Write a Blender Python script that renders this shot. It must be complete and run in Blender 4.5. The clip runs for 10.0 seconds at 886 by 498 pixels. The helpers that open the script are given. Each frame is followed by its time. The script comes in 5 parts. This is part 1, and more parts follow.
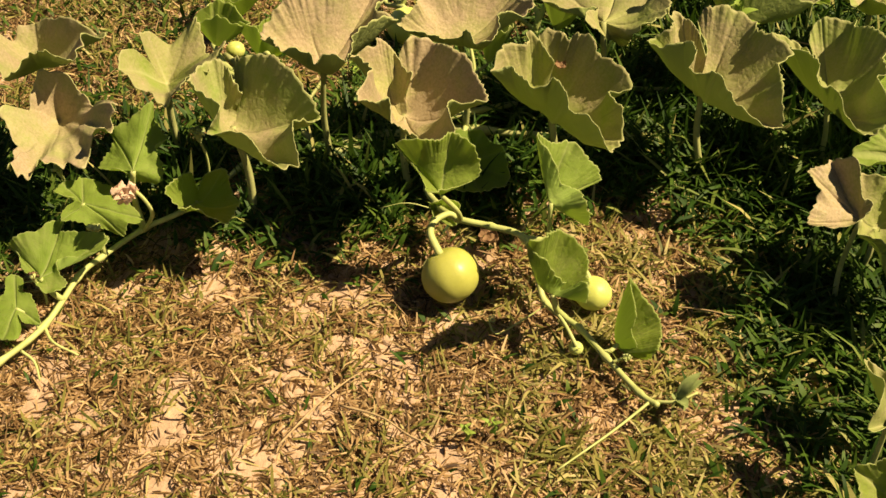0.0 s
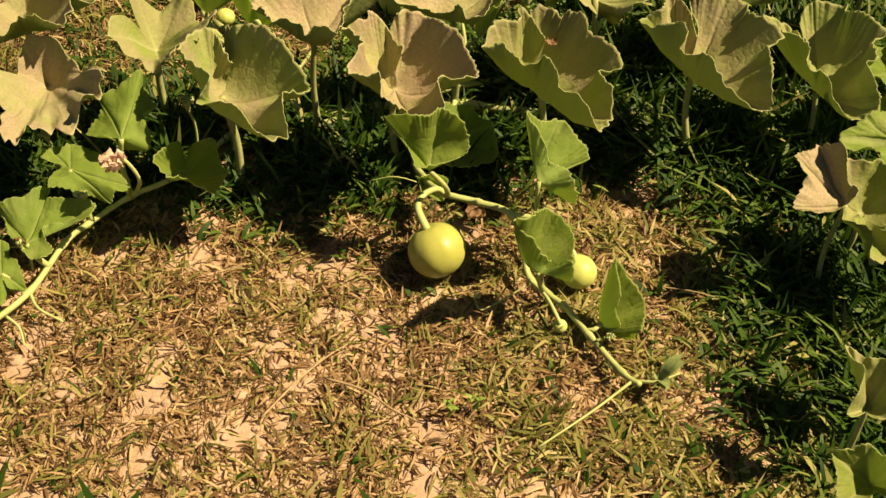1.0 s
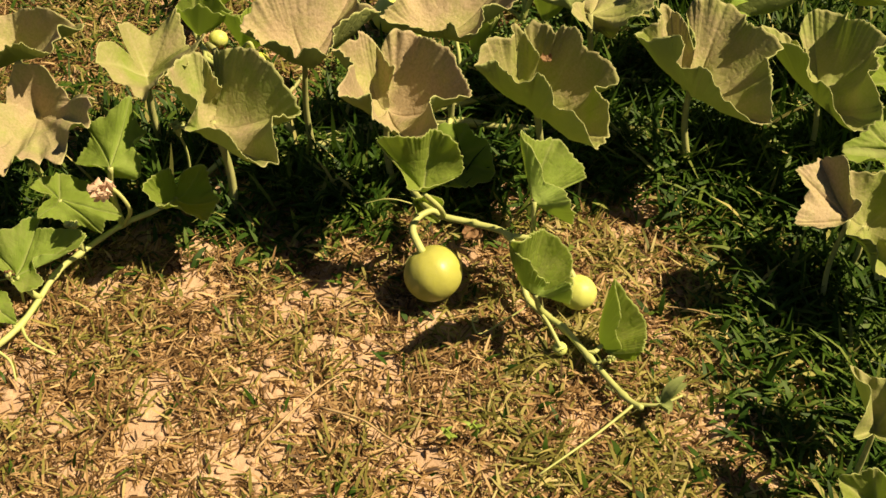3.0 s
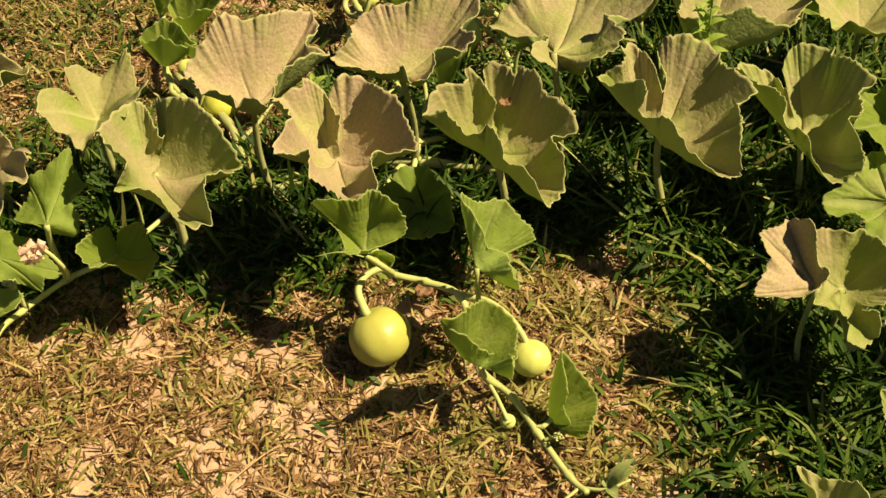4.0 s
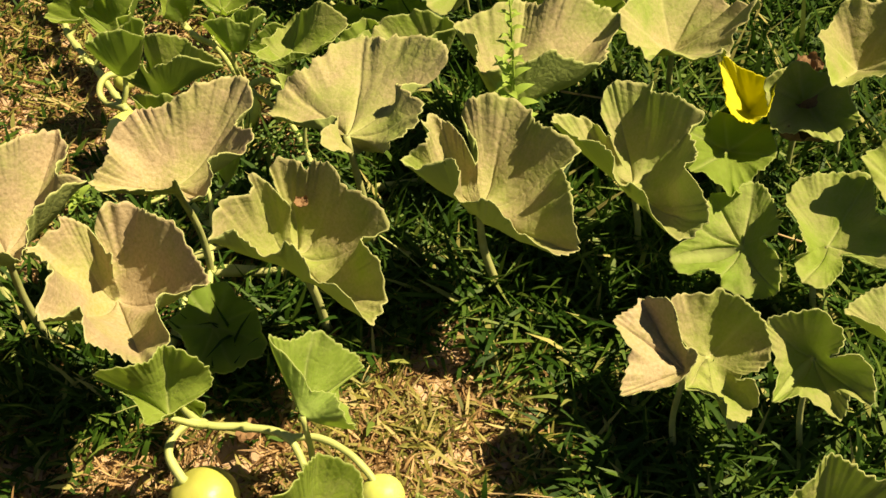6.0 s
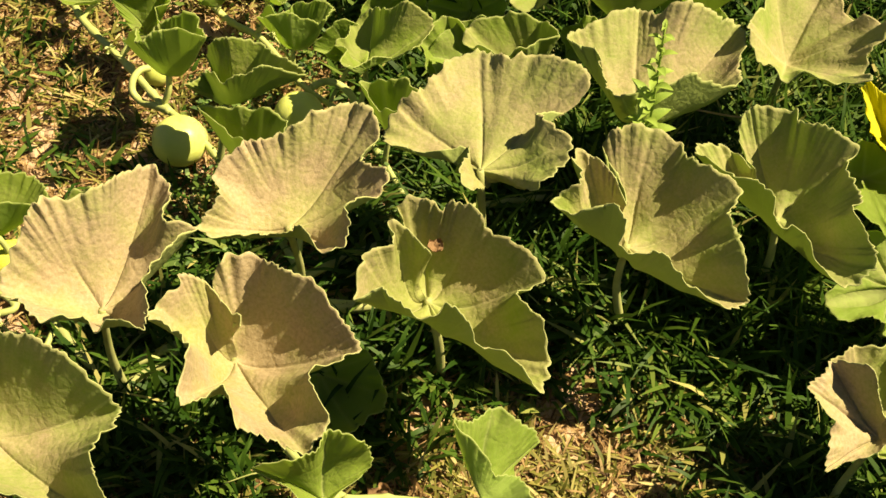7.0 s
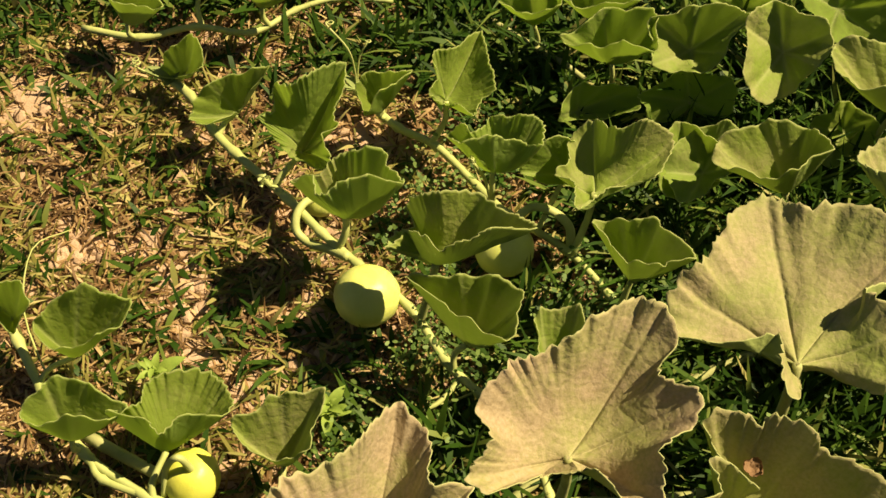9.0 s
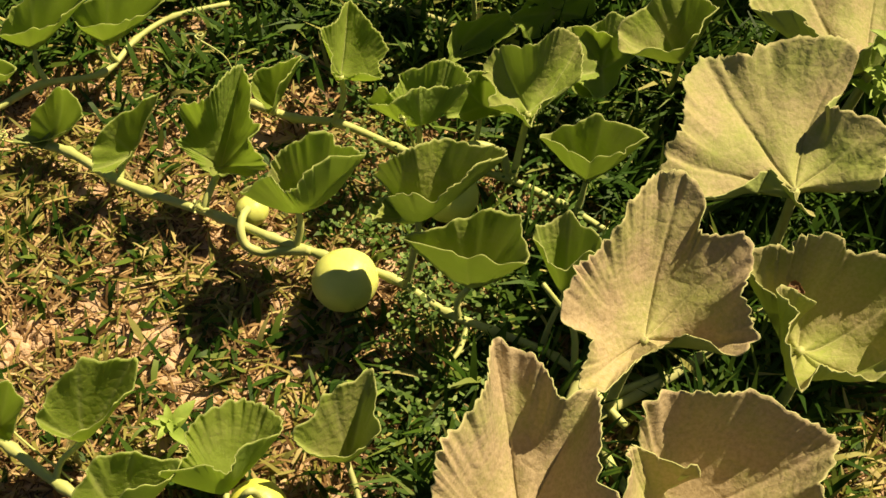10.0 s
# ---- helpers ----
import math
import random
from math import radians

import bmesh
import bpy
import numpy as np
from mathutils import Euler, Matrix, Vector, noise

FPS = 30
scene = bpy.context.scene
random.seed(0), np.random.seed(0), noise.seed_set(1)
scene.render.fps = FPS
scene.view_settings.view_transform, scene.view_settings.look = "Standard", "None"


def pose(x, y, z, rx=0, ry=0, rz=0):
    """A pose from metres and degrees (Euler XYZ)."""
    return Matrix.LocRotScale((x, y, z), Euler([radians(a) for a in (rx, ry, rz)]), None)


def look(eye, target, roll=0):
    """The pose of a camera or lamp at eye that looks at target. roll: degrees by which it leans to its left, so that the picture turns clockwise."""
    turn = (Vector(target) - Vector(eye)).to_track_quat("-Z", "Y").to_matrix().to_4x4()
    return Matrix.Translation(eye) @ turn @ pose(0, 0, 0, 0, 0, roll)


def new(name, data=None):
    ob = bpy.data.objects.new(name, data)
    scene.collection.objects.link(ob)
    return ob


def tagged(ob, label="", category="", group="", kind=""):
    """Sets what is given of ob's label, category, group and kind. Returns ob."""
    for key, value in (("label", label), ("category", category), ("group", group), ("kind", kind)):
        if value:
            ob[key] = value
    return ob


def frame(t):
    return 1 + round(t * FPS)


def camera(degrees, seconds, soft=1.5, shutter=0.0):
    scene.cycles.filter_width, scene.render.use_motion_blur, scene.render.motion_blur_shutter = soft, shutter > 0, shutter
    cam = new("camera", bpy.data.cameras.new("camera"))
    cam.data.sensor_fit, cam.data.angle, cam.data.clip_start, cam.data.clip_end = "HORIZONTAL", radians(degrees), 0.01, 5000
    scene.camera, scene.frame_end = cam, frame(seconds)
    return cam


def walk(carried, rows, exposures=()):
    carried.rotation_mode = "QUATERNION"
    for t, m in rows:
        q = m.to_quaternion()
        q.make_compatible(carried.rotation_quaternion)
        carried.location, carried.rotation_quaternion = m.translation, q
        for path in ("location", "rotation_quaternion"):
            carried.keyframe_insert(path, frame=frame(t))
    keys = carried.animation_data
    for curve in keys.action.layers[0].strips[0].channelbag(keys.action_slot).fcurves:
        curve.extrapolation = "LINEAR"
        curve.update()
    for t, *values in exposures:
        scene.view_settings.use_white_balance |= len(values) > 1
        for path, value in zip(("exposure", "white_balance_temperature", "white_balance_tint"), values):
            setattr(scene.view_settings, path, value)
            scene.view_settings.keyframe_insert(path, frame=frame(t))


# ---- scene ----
cam = camera(38.0, 10.0, soft=1.5)
PATH = [
    (0, (0.1757, -1.3378, 1.3108), (-0.0021, 0.0617, 0.0000), -4.63),
    (0.5, (0.1724, -1.3330, 1.3049), (0.0204, -0.0101, 0.0000), -2.86),
    (1, (0.1709, -1.3320, 1.3250), (0.0219, 0.0081, 0.0000), -2.70),
    (1.5, (0.1700, -1.3324, 1.3297), (0.0152, 0.0459, 0.0000), -2.95),
    (2, (0.1767, -1.3284, 1.3262), (0.0145, 0.0539, 0.0000), -3.57),
    (3.3, (0.2137, -1.2466, 1.3154), (0.0257, 0.0689, 0.0000), -5.50),
    (3.5, (0.2675, -1.1931, 1.3287), (0.0203, 0.1107, 0.0000), -8.00),
    (4, (0.3720, -1.0960, 1.3350), (0.0749, 0.1628, 0.0000), -9.11),
    (4.5, (0.4371, -1.0555, 1.3193), (0.1485, 0.1721, 0.0000), -11.04),
    (5, (0.4673, -1.0323, 1.3085), (0.2084, 0.2074, 0.0000), -12.03),
    (5.5, (0.4929, -0.9624, 1.2886), (0.3078, 0.2655, 0.0000), -12.64),
    (5.7, (0.4644, -0.9098, 1.2831), (0.3257, 0.2885, 0.0000), -12.32),
    (6.8, (0.0673, -0.5767, 1.3232), (0.2522, 0.3772, 0.0000), -3.27),
    (7, (0.0324, -0.5407, 1.3191), (0.2035, 0.3912, 0.0000), -1.36),
    (7.5, (-0.0238, -0.3966, 1.3087), (0.1038, 0.5249, 0.0000), -0.81),
    (8, (-0.0450, -0.2140, 1.2836), (0.0990, 0.6416, 0.0000), -4.19),
    (8.5, (-0.1020, -0.1215, 1.2708), (0.0248, 0.6766, 0.0000), -2.81),
    (9, (-0.1508, -0.0671, 1.2593), (-0.0053, 0.6631, 0.0000), -4.84),
    (9.5, (-0.3337, 0.0140, 1.2588), (0.0351, 0.6556, 0.0000), -1.10),
    (10, (-0.4815, 0.0401, 1.2492), (0.0175, 0.5893, 0.0000), 3.04),
]
walk(cam, [(t, look(eye, target, roll)) for t, eye, target, roll in PATH], [(0, 0.95, 7900, 14), (1, 0.86, 7900, 14), (3.5, 0.89, 7900, 14), (5.5, 1.06, 7900, 10), (7, 1.30, 7900, 6), (8, 1.0, 7900, 11), (9, 0.94, 7900, 11), (10, 1.03, 7900, 11)])

# ---- world and sun ----
SUN_ELEVATION, SUN_AZIMUTH = 50.0, 2.0        # degrees; azimuth counted from +x towards +y
world = bpy.data.worlds.new("sky")
scene.world = world
world.use_nodes = True
sky = world.node_tree.nodes.new("ShaderNodeTexSky")
sky.sky_type, sky.sun_disc = "NISHITA", False
sky.sun_elevation = radians(SUN_ELEVATION)
sky.sun_rotation = radians(90 - SUN_AZIMUTH)
backdrop = world.node_tree.nodes["Background"]
backdrop.inputs["Strength"].default_value = 0.021
world.node_tree.links.new(sky.outputs["Color"], backdrop.inputs["Color"])
lamp = bpy.data.lights.new("sun", "SUN")
lamp.energy, lamp.angle, lamp.color = 5.0, radians(0.5), (1.0, 0.88, 0.63)
a, e = radians(SUN_AZIMUTH), radians(SUN_ELEVATION)
sun = new("sun", lamp)
sun.matrix_world = look((4 * math.cos(e) * math.cos(a), 4 * math.cos(e) * math.sin(a), 4 * math.sin(e)), (0, 0, 0))


# ---- materials ----
def shader(name):
    m = bpy.data.materials.new(name)
    m.use_nodes = True
    m.node_tree.nodes.clear()
    return m, m.node_tree.nodes, m.node_tree.links


def node(nodes, kind, **values):
    n = nodes.new(kind)
    for key, value in values.items():
        n.inputs[key].default_value = value
    return n


def ramp(nodes, links, source, stops):
    r = nodes.new("ShaderNodeValToRGB")
    while len(r.color_ramp.elements) < len(stops):
        r.color_ramp.elements.new(0.5)
    for el, (at, colour) in zip(r.color_ramp.elements, stops):
        el.position, el.color = at, (*colour, 1)
    links.new(source, r.inputs["Fac"])
    return r.outputs["Color"]


def mix(nodes, links, fac, one, two, blend="MIX"):
    n = nodes.new("ShaderNodeMix")
    n.data_type, n.blend_type = "RGBA", blend
    for socket, value in ((n.inputs[0], fac), (n.inputs[6], one), (n.inputs[7], two)):
        if isinstance(value, (int, float)):
            socket.default_value = value
        elif isinstance(value, tuple):
            socket.default_value = (*value, 1)
        else:
            links.new(value, socket)
    return n.outputs[2]


def calc(nodes, links, op, one, two=0.0, clamp=False):
    n = nodes.new("ShaderNodeMath")
    n.operation, n.use_clamp = op, clamp
    for socket, value in zip(n.inputs, (one, two)):
        if isinstance(value, (int, float)):
            socket.default_value = value
        else:
            links.new(value, socket)
    return n.outputs[0]


def attribute(nodes, name):
    n = nodes.new("ShaderNodeAttribute")
    n.attribute_name = name
    return n.outputs["Fac"]


def noise_at(nodes, links, scale, detail=4.0, rough=0.6):
    co = nodes.new("ShaderNodeTexCoord")
    n = node(nodes, "ShaderNodeTexNoise", Scale=scale, Detail=detail, Roughness=rough)
    links.new(co.outputs["Object"], n.inputs["Vector"])
    return n.outputs["Fac"]


def leaf_material(name, under):
    m, nodes, links = shader(name)
    vein, dust = attribute(nodes, "vein"), attribute(nodes, "dust")
    info = nodes.new("ShaderNodeObjectInfo")
    blotch, grain = noise_at(nodes, links, 22, 5), noise_at(nodes, links, 260, 3)
    if under:
        green = ramp(nodes, links, blotch, [(0.3, (0.22, 0.335, 0.07)), (0.75, (0.32, 0.45, 0.115))])
        green = mix(nodes, links, vein, green, (0.48, 0.50, 0.24))
        green = mix(nodes, links, calc(nodes, links, "MULTIPLY", dust, 0.5), green, (0.36, 0.33, 0.17))
    else:
        green = ramp(nodes, links, blotch, [(0.3, (0.18, 0.265, 0.045)), (0.75, (0.31, 0.405, 0.10))])
        green = mix(nodes, links, calc(nodes, links, "MULTIPLY", info.outputs["Random"], 0.45), green, (0.25, 0.29, 0.05))
        green = mix(nodes, links, calc(nodes, links, "MULTIPLY", vein, 0.75), green, (0.50, 0.53, 0.26))
        film = calc(nodes, links, "ADD", calc(nodes, links, "MULTIPLY", blotch, 1.0), calc(nodes, links, "MULTIPLY", grain, 0.45))
        film = calc(nodes, links, "SUBTRACT", film, calc(nodes, links, "MULTIPLY", noise_at(nodes, links, 75, 4, 0.7), 0.35))
        film = calc(nodes, links, "ADD", film, calc(nodes, links, "MULTIPLY", noise_at(nodes, links, 9, 2), 1.7))
        film = calc(nodes, links, "SUBTRACT", film, 0.72)
        film = calc(nodes, links, "ADD", film, calc(nodes, links, "MULTIPLY", dust, 1.2))
        film = calc(nodes, links, "SUBTRACT", film, 0.95, True)
        film = calc(nodes, links, "MULTIPLY", film, 0.92)
        soil = ramp(nodes, links, grain, [(0.3, (0.28, 0.205, 0.13)), (0.8, (0.44, 0.34, 0.235))])
        green = mix(nodes, links, film, green, soil)
        green = mix(nodes, links, calc(nodes, links, "MULTIPLY", calc(nodes, links, "POWER", vein, 2.0), 0.22), green, (0.50, 0.50, 0.27))
    bump = node(nodes, "ShaderNodeBump", Strength=0.55, Distance=0.0028)
    co = nodes.new("ShaderNodeTexCoord")
    cells = node(nodes, "ShaderNodeTexVoronoi", Scale=70)
    cells.feature = "DISTANCE_TO_EDGE"
    links.new(co.outputs["Object"], cells.inputs["Vector"])
    height = calc(nodes, links, "ADD", calc(nodes, links, "MINIMUM", cells.outputs["Distance"], 0.25), calc(nodes, links, "MULTIPLY", grain, 0.5))
    links.new(height, bump.inputs["Height"])
    skin = node(nodes, "ShaderNodeBsdfPrincipled", Roughness=0.72)
    skin.inputs["Specular IOR Level"].default_value = 0.2
    links.new(green, skin.inputs["Base Color"])
    links.new(bump.outputs["Normal"], skin.inputs["Normal"])
    through_light = node(nodes, "ShaderNodeBsdfTranslucent")
    glow = (0.78, 0.84, 0.45) if under else mix(nodes, links, 0.65, green, (0.54, 0.76, 0.15))
    if under:
        through_light.inputs["Color"].default_value = (*glow, 1)
    else:
        links.new(glow, through_light.inputs["Color"])
    both = node(nodes, "ShaderNodeMixShader")
    # dusty leaves let less light through
    links.new(calc(nodes, links, "SUBTRACT", 0.60, calc(nodes, links, "MULTIPLY", dust, 0.58)), both.inputs[0])
    links.new(skin.outputs[0], both.inputs[1])
    links.new(through_light.outputs[0], both.inputs[2])
    out = nodes.new("ShaderNodeOutputMaterial")
    links.new(both.outputs[0], out.inputs["Surface"])
    return m


def skin_material(name, dark, light, scale=30.0, rough=0.5, through_part=0.0, bump_size=0.0006, spread=0.2, soft=0.0):
    """A plain organic surface: two tones, varied by thing and by piece, with fine relief."""
    m, nodes, links = shader(name)
    info, island = nodes.new("ShaderNodeObjectInfo"), nodes.new("ShaderNodeNewGeometry")
    tone = noise_at(nodes, links, scale)
    tone = calc(nodes, links, "ADD", calc(nodes, links, "MULTIPLY", tone, 1 - spread), calc(nodes, links, "MULTIPLY", island.outputs["Random Per Island"], spread))
    colour = ramp(nodes, links, tone, [(0.3, dark), (0.7, light)])
    bump = node(nodes, "ShaderNodeBump", Strength=0.4, Distance=bump_size)
    links.new(noise_at(nodes, links, scale * 9, 3), bump.inputs["Height"])
    skin = node(nodes, "ShaderNodeBsdfPrincipled", Roughness=rough)
    skin.inputs["Specular IOR Level"].default_value = 0.35
    if soft:
        skin.inputs["Subsurface Weight"].default_value = soft
        skin.inputs["Subsurface Radius"].default_value = (0.012, 0.012, 0.004)
    links.new(colour, skin.inputs["Base Color"])
    links.new(bump.outputs["Normal"], skin.inputs["Normal"])
    out, surface = nodes.new("ShaderNodeOutputMaterial"), skin.outputs[0]
    if through_part:
        t = node(nodes, "ShaderNodeBsdfTranslucent")
        links.new(colour, t.inputs["Color"])
        both = node(nodes, "ShaderNodeMixShader", Fac=through_part)
        links.new(surface, both.inputs[1])
        links.new(t.outputs[0], both.inputs[2])
        surface = both.outputs[0]
    links.new(surface, out.inputs["Surface"])
    return m


def blade_material(name, stops):
    """Grass and litter: each blade takes its own tone."""
    m, nodes, links = shader(name)
    geo = nodes.new("ShaderNodeNewGeometry")
    colour = ramp(nodes, links, geo.outputs["Random Per Island"], stops)
    skin = node(nodes, "ShaderNodeBsdfPrincipled", Roughness=0.55)
    skin.inputs["Specular IOR Level"].default_value = 0.2
    links.new(colour, skin.inputs["Base Color"])
    t = node(nodes, "ShaderNodeBsdfTranslucent")
    links.new(colour, t.inputs["Color"])
    both = node(nodes, "ShaderNodeMixShader", Fac=0.3)
    links.new(skin.outputs[0], both.inputs[1])
    links.new(t.outputs[0], both.inputs[2])
    out = nodes.new("ShaderNodeOutputMaterial")
    links.new(both.outputs[0], out.inputs["Surface"])
    return m


def soil_material():
    m, nodes, links = shader("dry_soil")
    broad, fine, grit = noise_at(nodes, links, 5, 6), noise_at(nodes, links, 60, 6, 0.7), noise_at(nodes, links, 420, 3)
    colour = ramp(nodes, links, broad, [(0.3, (0.365, 0.24, 0.152)), (0.7, (0.555, 0.383, 0.262))])
    colour = mix(nodes, links, 0.5, colour, ramp(nodes, links, fine, [(0.3, (0.27, 0.178, 0.110)), (0.75, (0.66, 0.475, 0.335))]))
    # beyond the patch the ground is covered with thatch
    co, far = nodes.new("ShaderNodeTexCoord"), nodes.new("ShaderNodeVectorMath")
    far.operation = "LENGTH"
    links.new(co.outputs["Object"], far.inputs[0])
    cover = calc(nodes, links, "SUBTRACT", calc(nodes, links, "ADD", far.outputs["Value"], broad), 1.55, True)
    thatch = ramp(nodes, links, noise_at(nodes, links, 2.3, 6), [(0.3, (0.045, 0.065, 0.015)), (0.55, (0.10, 0.10, 0.03)), (0.8, (0.24, 0.18, 0.08))])
    colour = mix(nodes, links, cover, colour, thatch)
    bump = node(nodes, "ShaderNodeBump", Strength=0.8, Distance=0.004)
    links.new(calc(nodes, links, "ADD", fine, calc(nodes, links, "MULTIPLY", grit, 0.3)), bump.inputs["Height"])
    skin = node(nodes, "ShaderNodeBsdfPrincipled", Roughness=0.95)
    skin.inputs["Specular IOR Level"].default_value = 0.1
    links.new(colour, skin.inputs["Base Color"])
    links.new(bump.outputs["Normal"], skin.inputs["Normal"])
    out = nodes.new("ShaderNodeOutputMaterial")
    links.new(skin.outputs[0], out.inputs["Surface"])
    return m


LEAF_TOP, LEAF_UNDER = leaf_material("leaf_top", False), leaf_material("leaf_underside", True)
STEM = skin_material("hairy_green_stem", (0.30, 0.35, 0.11), (0.47, 0.50, 0.20), 40, 0.55, 0.0)
OLD_STEM = skin_material("dusty_stem", (0.22, 0.25, 0.08), (0.38, 0.39, 0.17), 40, 0.7)
GOURD_SKIN = {
    "big": skin_material("gourd_olive_skin", (0.34, 0.35, 0.07), (0.45, 0.45, 0.12), 26, 0.38, soft=0.35),
    "green": skin_material("gourd_pale_skin", (0.42, 0.47, 0.11), (0.55, 0.58, 0.18), 26, 0.45, soft=0.25),
    "pale": skin_material("gourd_green_skin", (0.48, 0.54, 0.14), (0.62, 0.66, 0.22), 26, 0.4, soft=0.4),
    "yellow": skin_material("gourd_yellow_skin", (0.50, 0.52, 0.08), (0.66, 0.66, 0.14), 26, 0.4, soft=0.25),
    "bud": skin_material("gourd_young_skin", (0.40, 0.47, 0.12), (0.52, 0.58, 0.2), 60, 0.6, soft=0.2),
}
SCAR = skin_material("corky_scar", (0.22, 0.15, 0.07), (0.36, 0.27, 0.13), 90, 0.8)
PETAL = skin_material("withered_petal", (0.62, 0.42, 0.30), (0.85, 0.68, 0.52), 60, 0.7, 0.35)
BUD = skin_material("flower_bud", (0.42, 0.50, 0.16), (0.68, 0.72, 0.36), 60, 0.6, 0.15)
YELLOW_LEAF = skin_material("yellowed_leaf", (0.66, 0.62, 0.03), (0.82, 0.78, 0.08), 40, 0.6, 0.5)
DEAD_LEAF = skin_material("dead_brown_leaf", (0.13, 0.07, 0.035), (0.32, 0.19, 0.10), 50, 0.8, 0.2, 0.002)
WEED = skin_material("weed_green", (0.21, 0.33, 0.055), (0.36, 0.48, 0.10), 60, 0.6, 0.35)
SHOOT = skin_material("downy_shoot", (0.13, 0.19, 0.045), (0.34, 0.40, 0.15), 70, 0.7, 0.25, spread=0.6)
HERB = skin_material("herb_leaflet", (0.07, 0.14, 0.03), (0.18, 0.27, 0.07), 40, 0.6, 0.3, spread=0.7)
GRASS = blade_material("green_grass", [(0.0, (0.015, 0.045, 0.005)), (0.45, (0.032, 0.080, 0.008)), (0.8, (0.068, 0.125, 0.017)), (0.94, (0.15, 0.205, 0.042)), (1.0, (0.42, 0.38, 0.14))])
DULL_GRASS = blade_material("drying_grass", [(0.0, (0.08, 0.095, 0.02)), (0.35, (0.19, 0.18, 0.042)), (0.75, (0.32, 0.285, 0.085)), (1.0, (0.48, 0.41, 0.19))])
STRAW = blade_material("dry_straw", [(0.0, (0.065, 0.036, 0.016)), (0.35, (0.20, 0.115, 0.048)), (0.72, (0.40, 0.255, 0.120)), (1.0, (0.62, 0.45, 0.24))])


# ---- builders ----
def mesh_of(name, verts, faces, material, smooth=True):
    me = bpy.data.meshes.new(name)
    me.from_pydata(verts, [], faces)
    me.materials.append(material)
    if smooth:
        me.polygons.foreach_set("use_smooth", [True] * len(me.polygons))
    return me


def part(name, data, parent, label=""):
    ob = new(name, data)
    ob.parent = parent
    return tagged(ob, label)


def glide(points, steps):
    """Points along a smooth curve through the given ones."""
    p = [Vector(q) for q in points]
    p = [2 * p[0] - p[1], *p, 2 * p[-1] - p[-2]]
    line = []
    for i in range(1, len(p) - 2):
        for k in range(steps):
            u = k / steps
            line.append(0.5 * (2 * p[i] + (p[i + 1] - p[i - 1]) * u + (2 * p[i - 1] - 5 * p[i] + 4 * p[i + 1] - p[i + 2]) * u * u
                               + (3 * p[i] - p[i - 1] - 3 * p[i + 1] + p[i + 2]) * u ** 3))
    return line + [p[-2]]


def tube(name, points, radii, material, steps=6, sides=9, knots=False, ridge=0.07):
    """A closed, slightly ridged tube along a smooth curve; radii from start to end."""
    line = glide(points, steps)
    n, verts, faces = len(line), [], []
    side = Vector((0.3, 0.2, 1)).normalized()
    for i, p in enumerate(line):
        way = (line[min(i + 1, n - 1)] - line[max(i - 1, 0)]).normalized()
        side = (side - way * side.dot(way)).normalized()
        up, u = way.cross(side), i / (n - 1)
        r = radii[0] + (radii[1] - radii[0]) * u
        if knots and i % steps == 0 and 0 < i < n - 1:
            r *= 1.35
        r *= 1 + 0.06 * noise.noise(p * 60)
        for k in range(sides):
            w = 2 * math.pi * k / sides
            rr = r * (1 + ridge * (-1) ** k)
            verts.append(p + (side * math.cos(w) + up * math.sin(w)) * rr)
    for i in range(n - 1):
        for k in range(sides):
            a, b = i * sides + k, i * sides + (k + 1) % sides
            faces.append((a, b, b + sides, a + sides))
    faces.append(tuple(reversed(range(sides))))
    faces.append(tuple(range((n - 1) * sides, n * sides)))
    return mesh_of(name, verts, faces, material)


def vine(name_label):
    ob = new("gourd_vine")
    ob.empty_display_size = 0.05
    return tagged(ob, name_label, "vine", "gourd vines")


RUNNERS = []


def stem(plant, kind, radius, points):
    old = plant in (vine_big, vine_right, vine_far)
    if kind == "runner" and not old:
        RUNNERS.extend(p.to_tuple() for p in glide(points, 8))
        radius *= 1.25
    me = tube(kind, points, (radius, radius * {"runner": 0.75, "stalk": 0.95}.get(kind, 0.6)), OLD_STEM if old else STEM, 7, 10, kind == "runner")
    return part(kind, me, plant)


def between(p, q, r, s, u):
    """A point of the smooth curve from q to r."""
    return 0.5 * (2 * q + (r - p) * u + (2 * p - 5 * q + 4 * r - s) * u * u + (3 * q - p - 3 * r + s) * u ** 3)


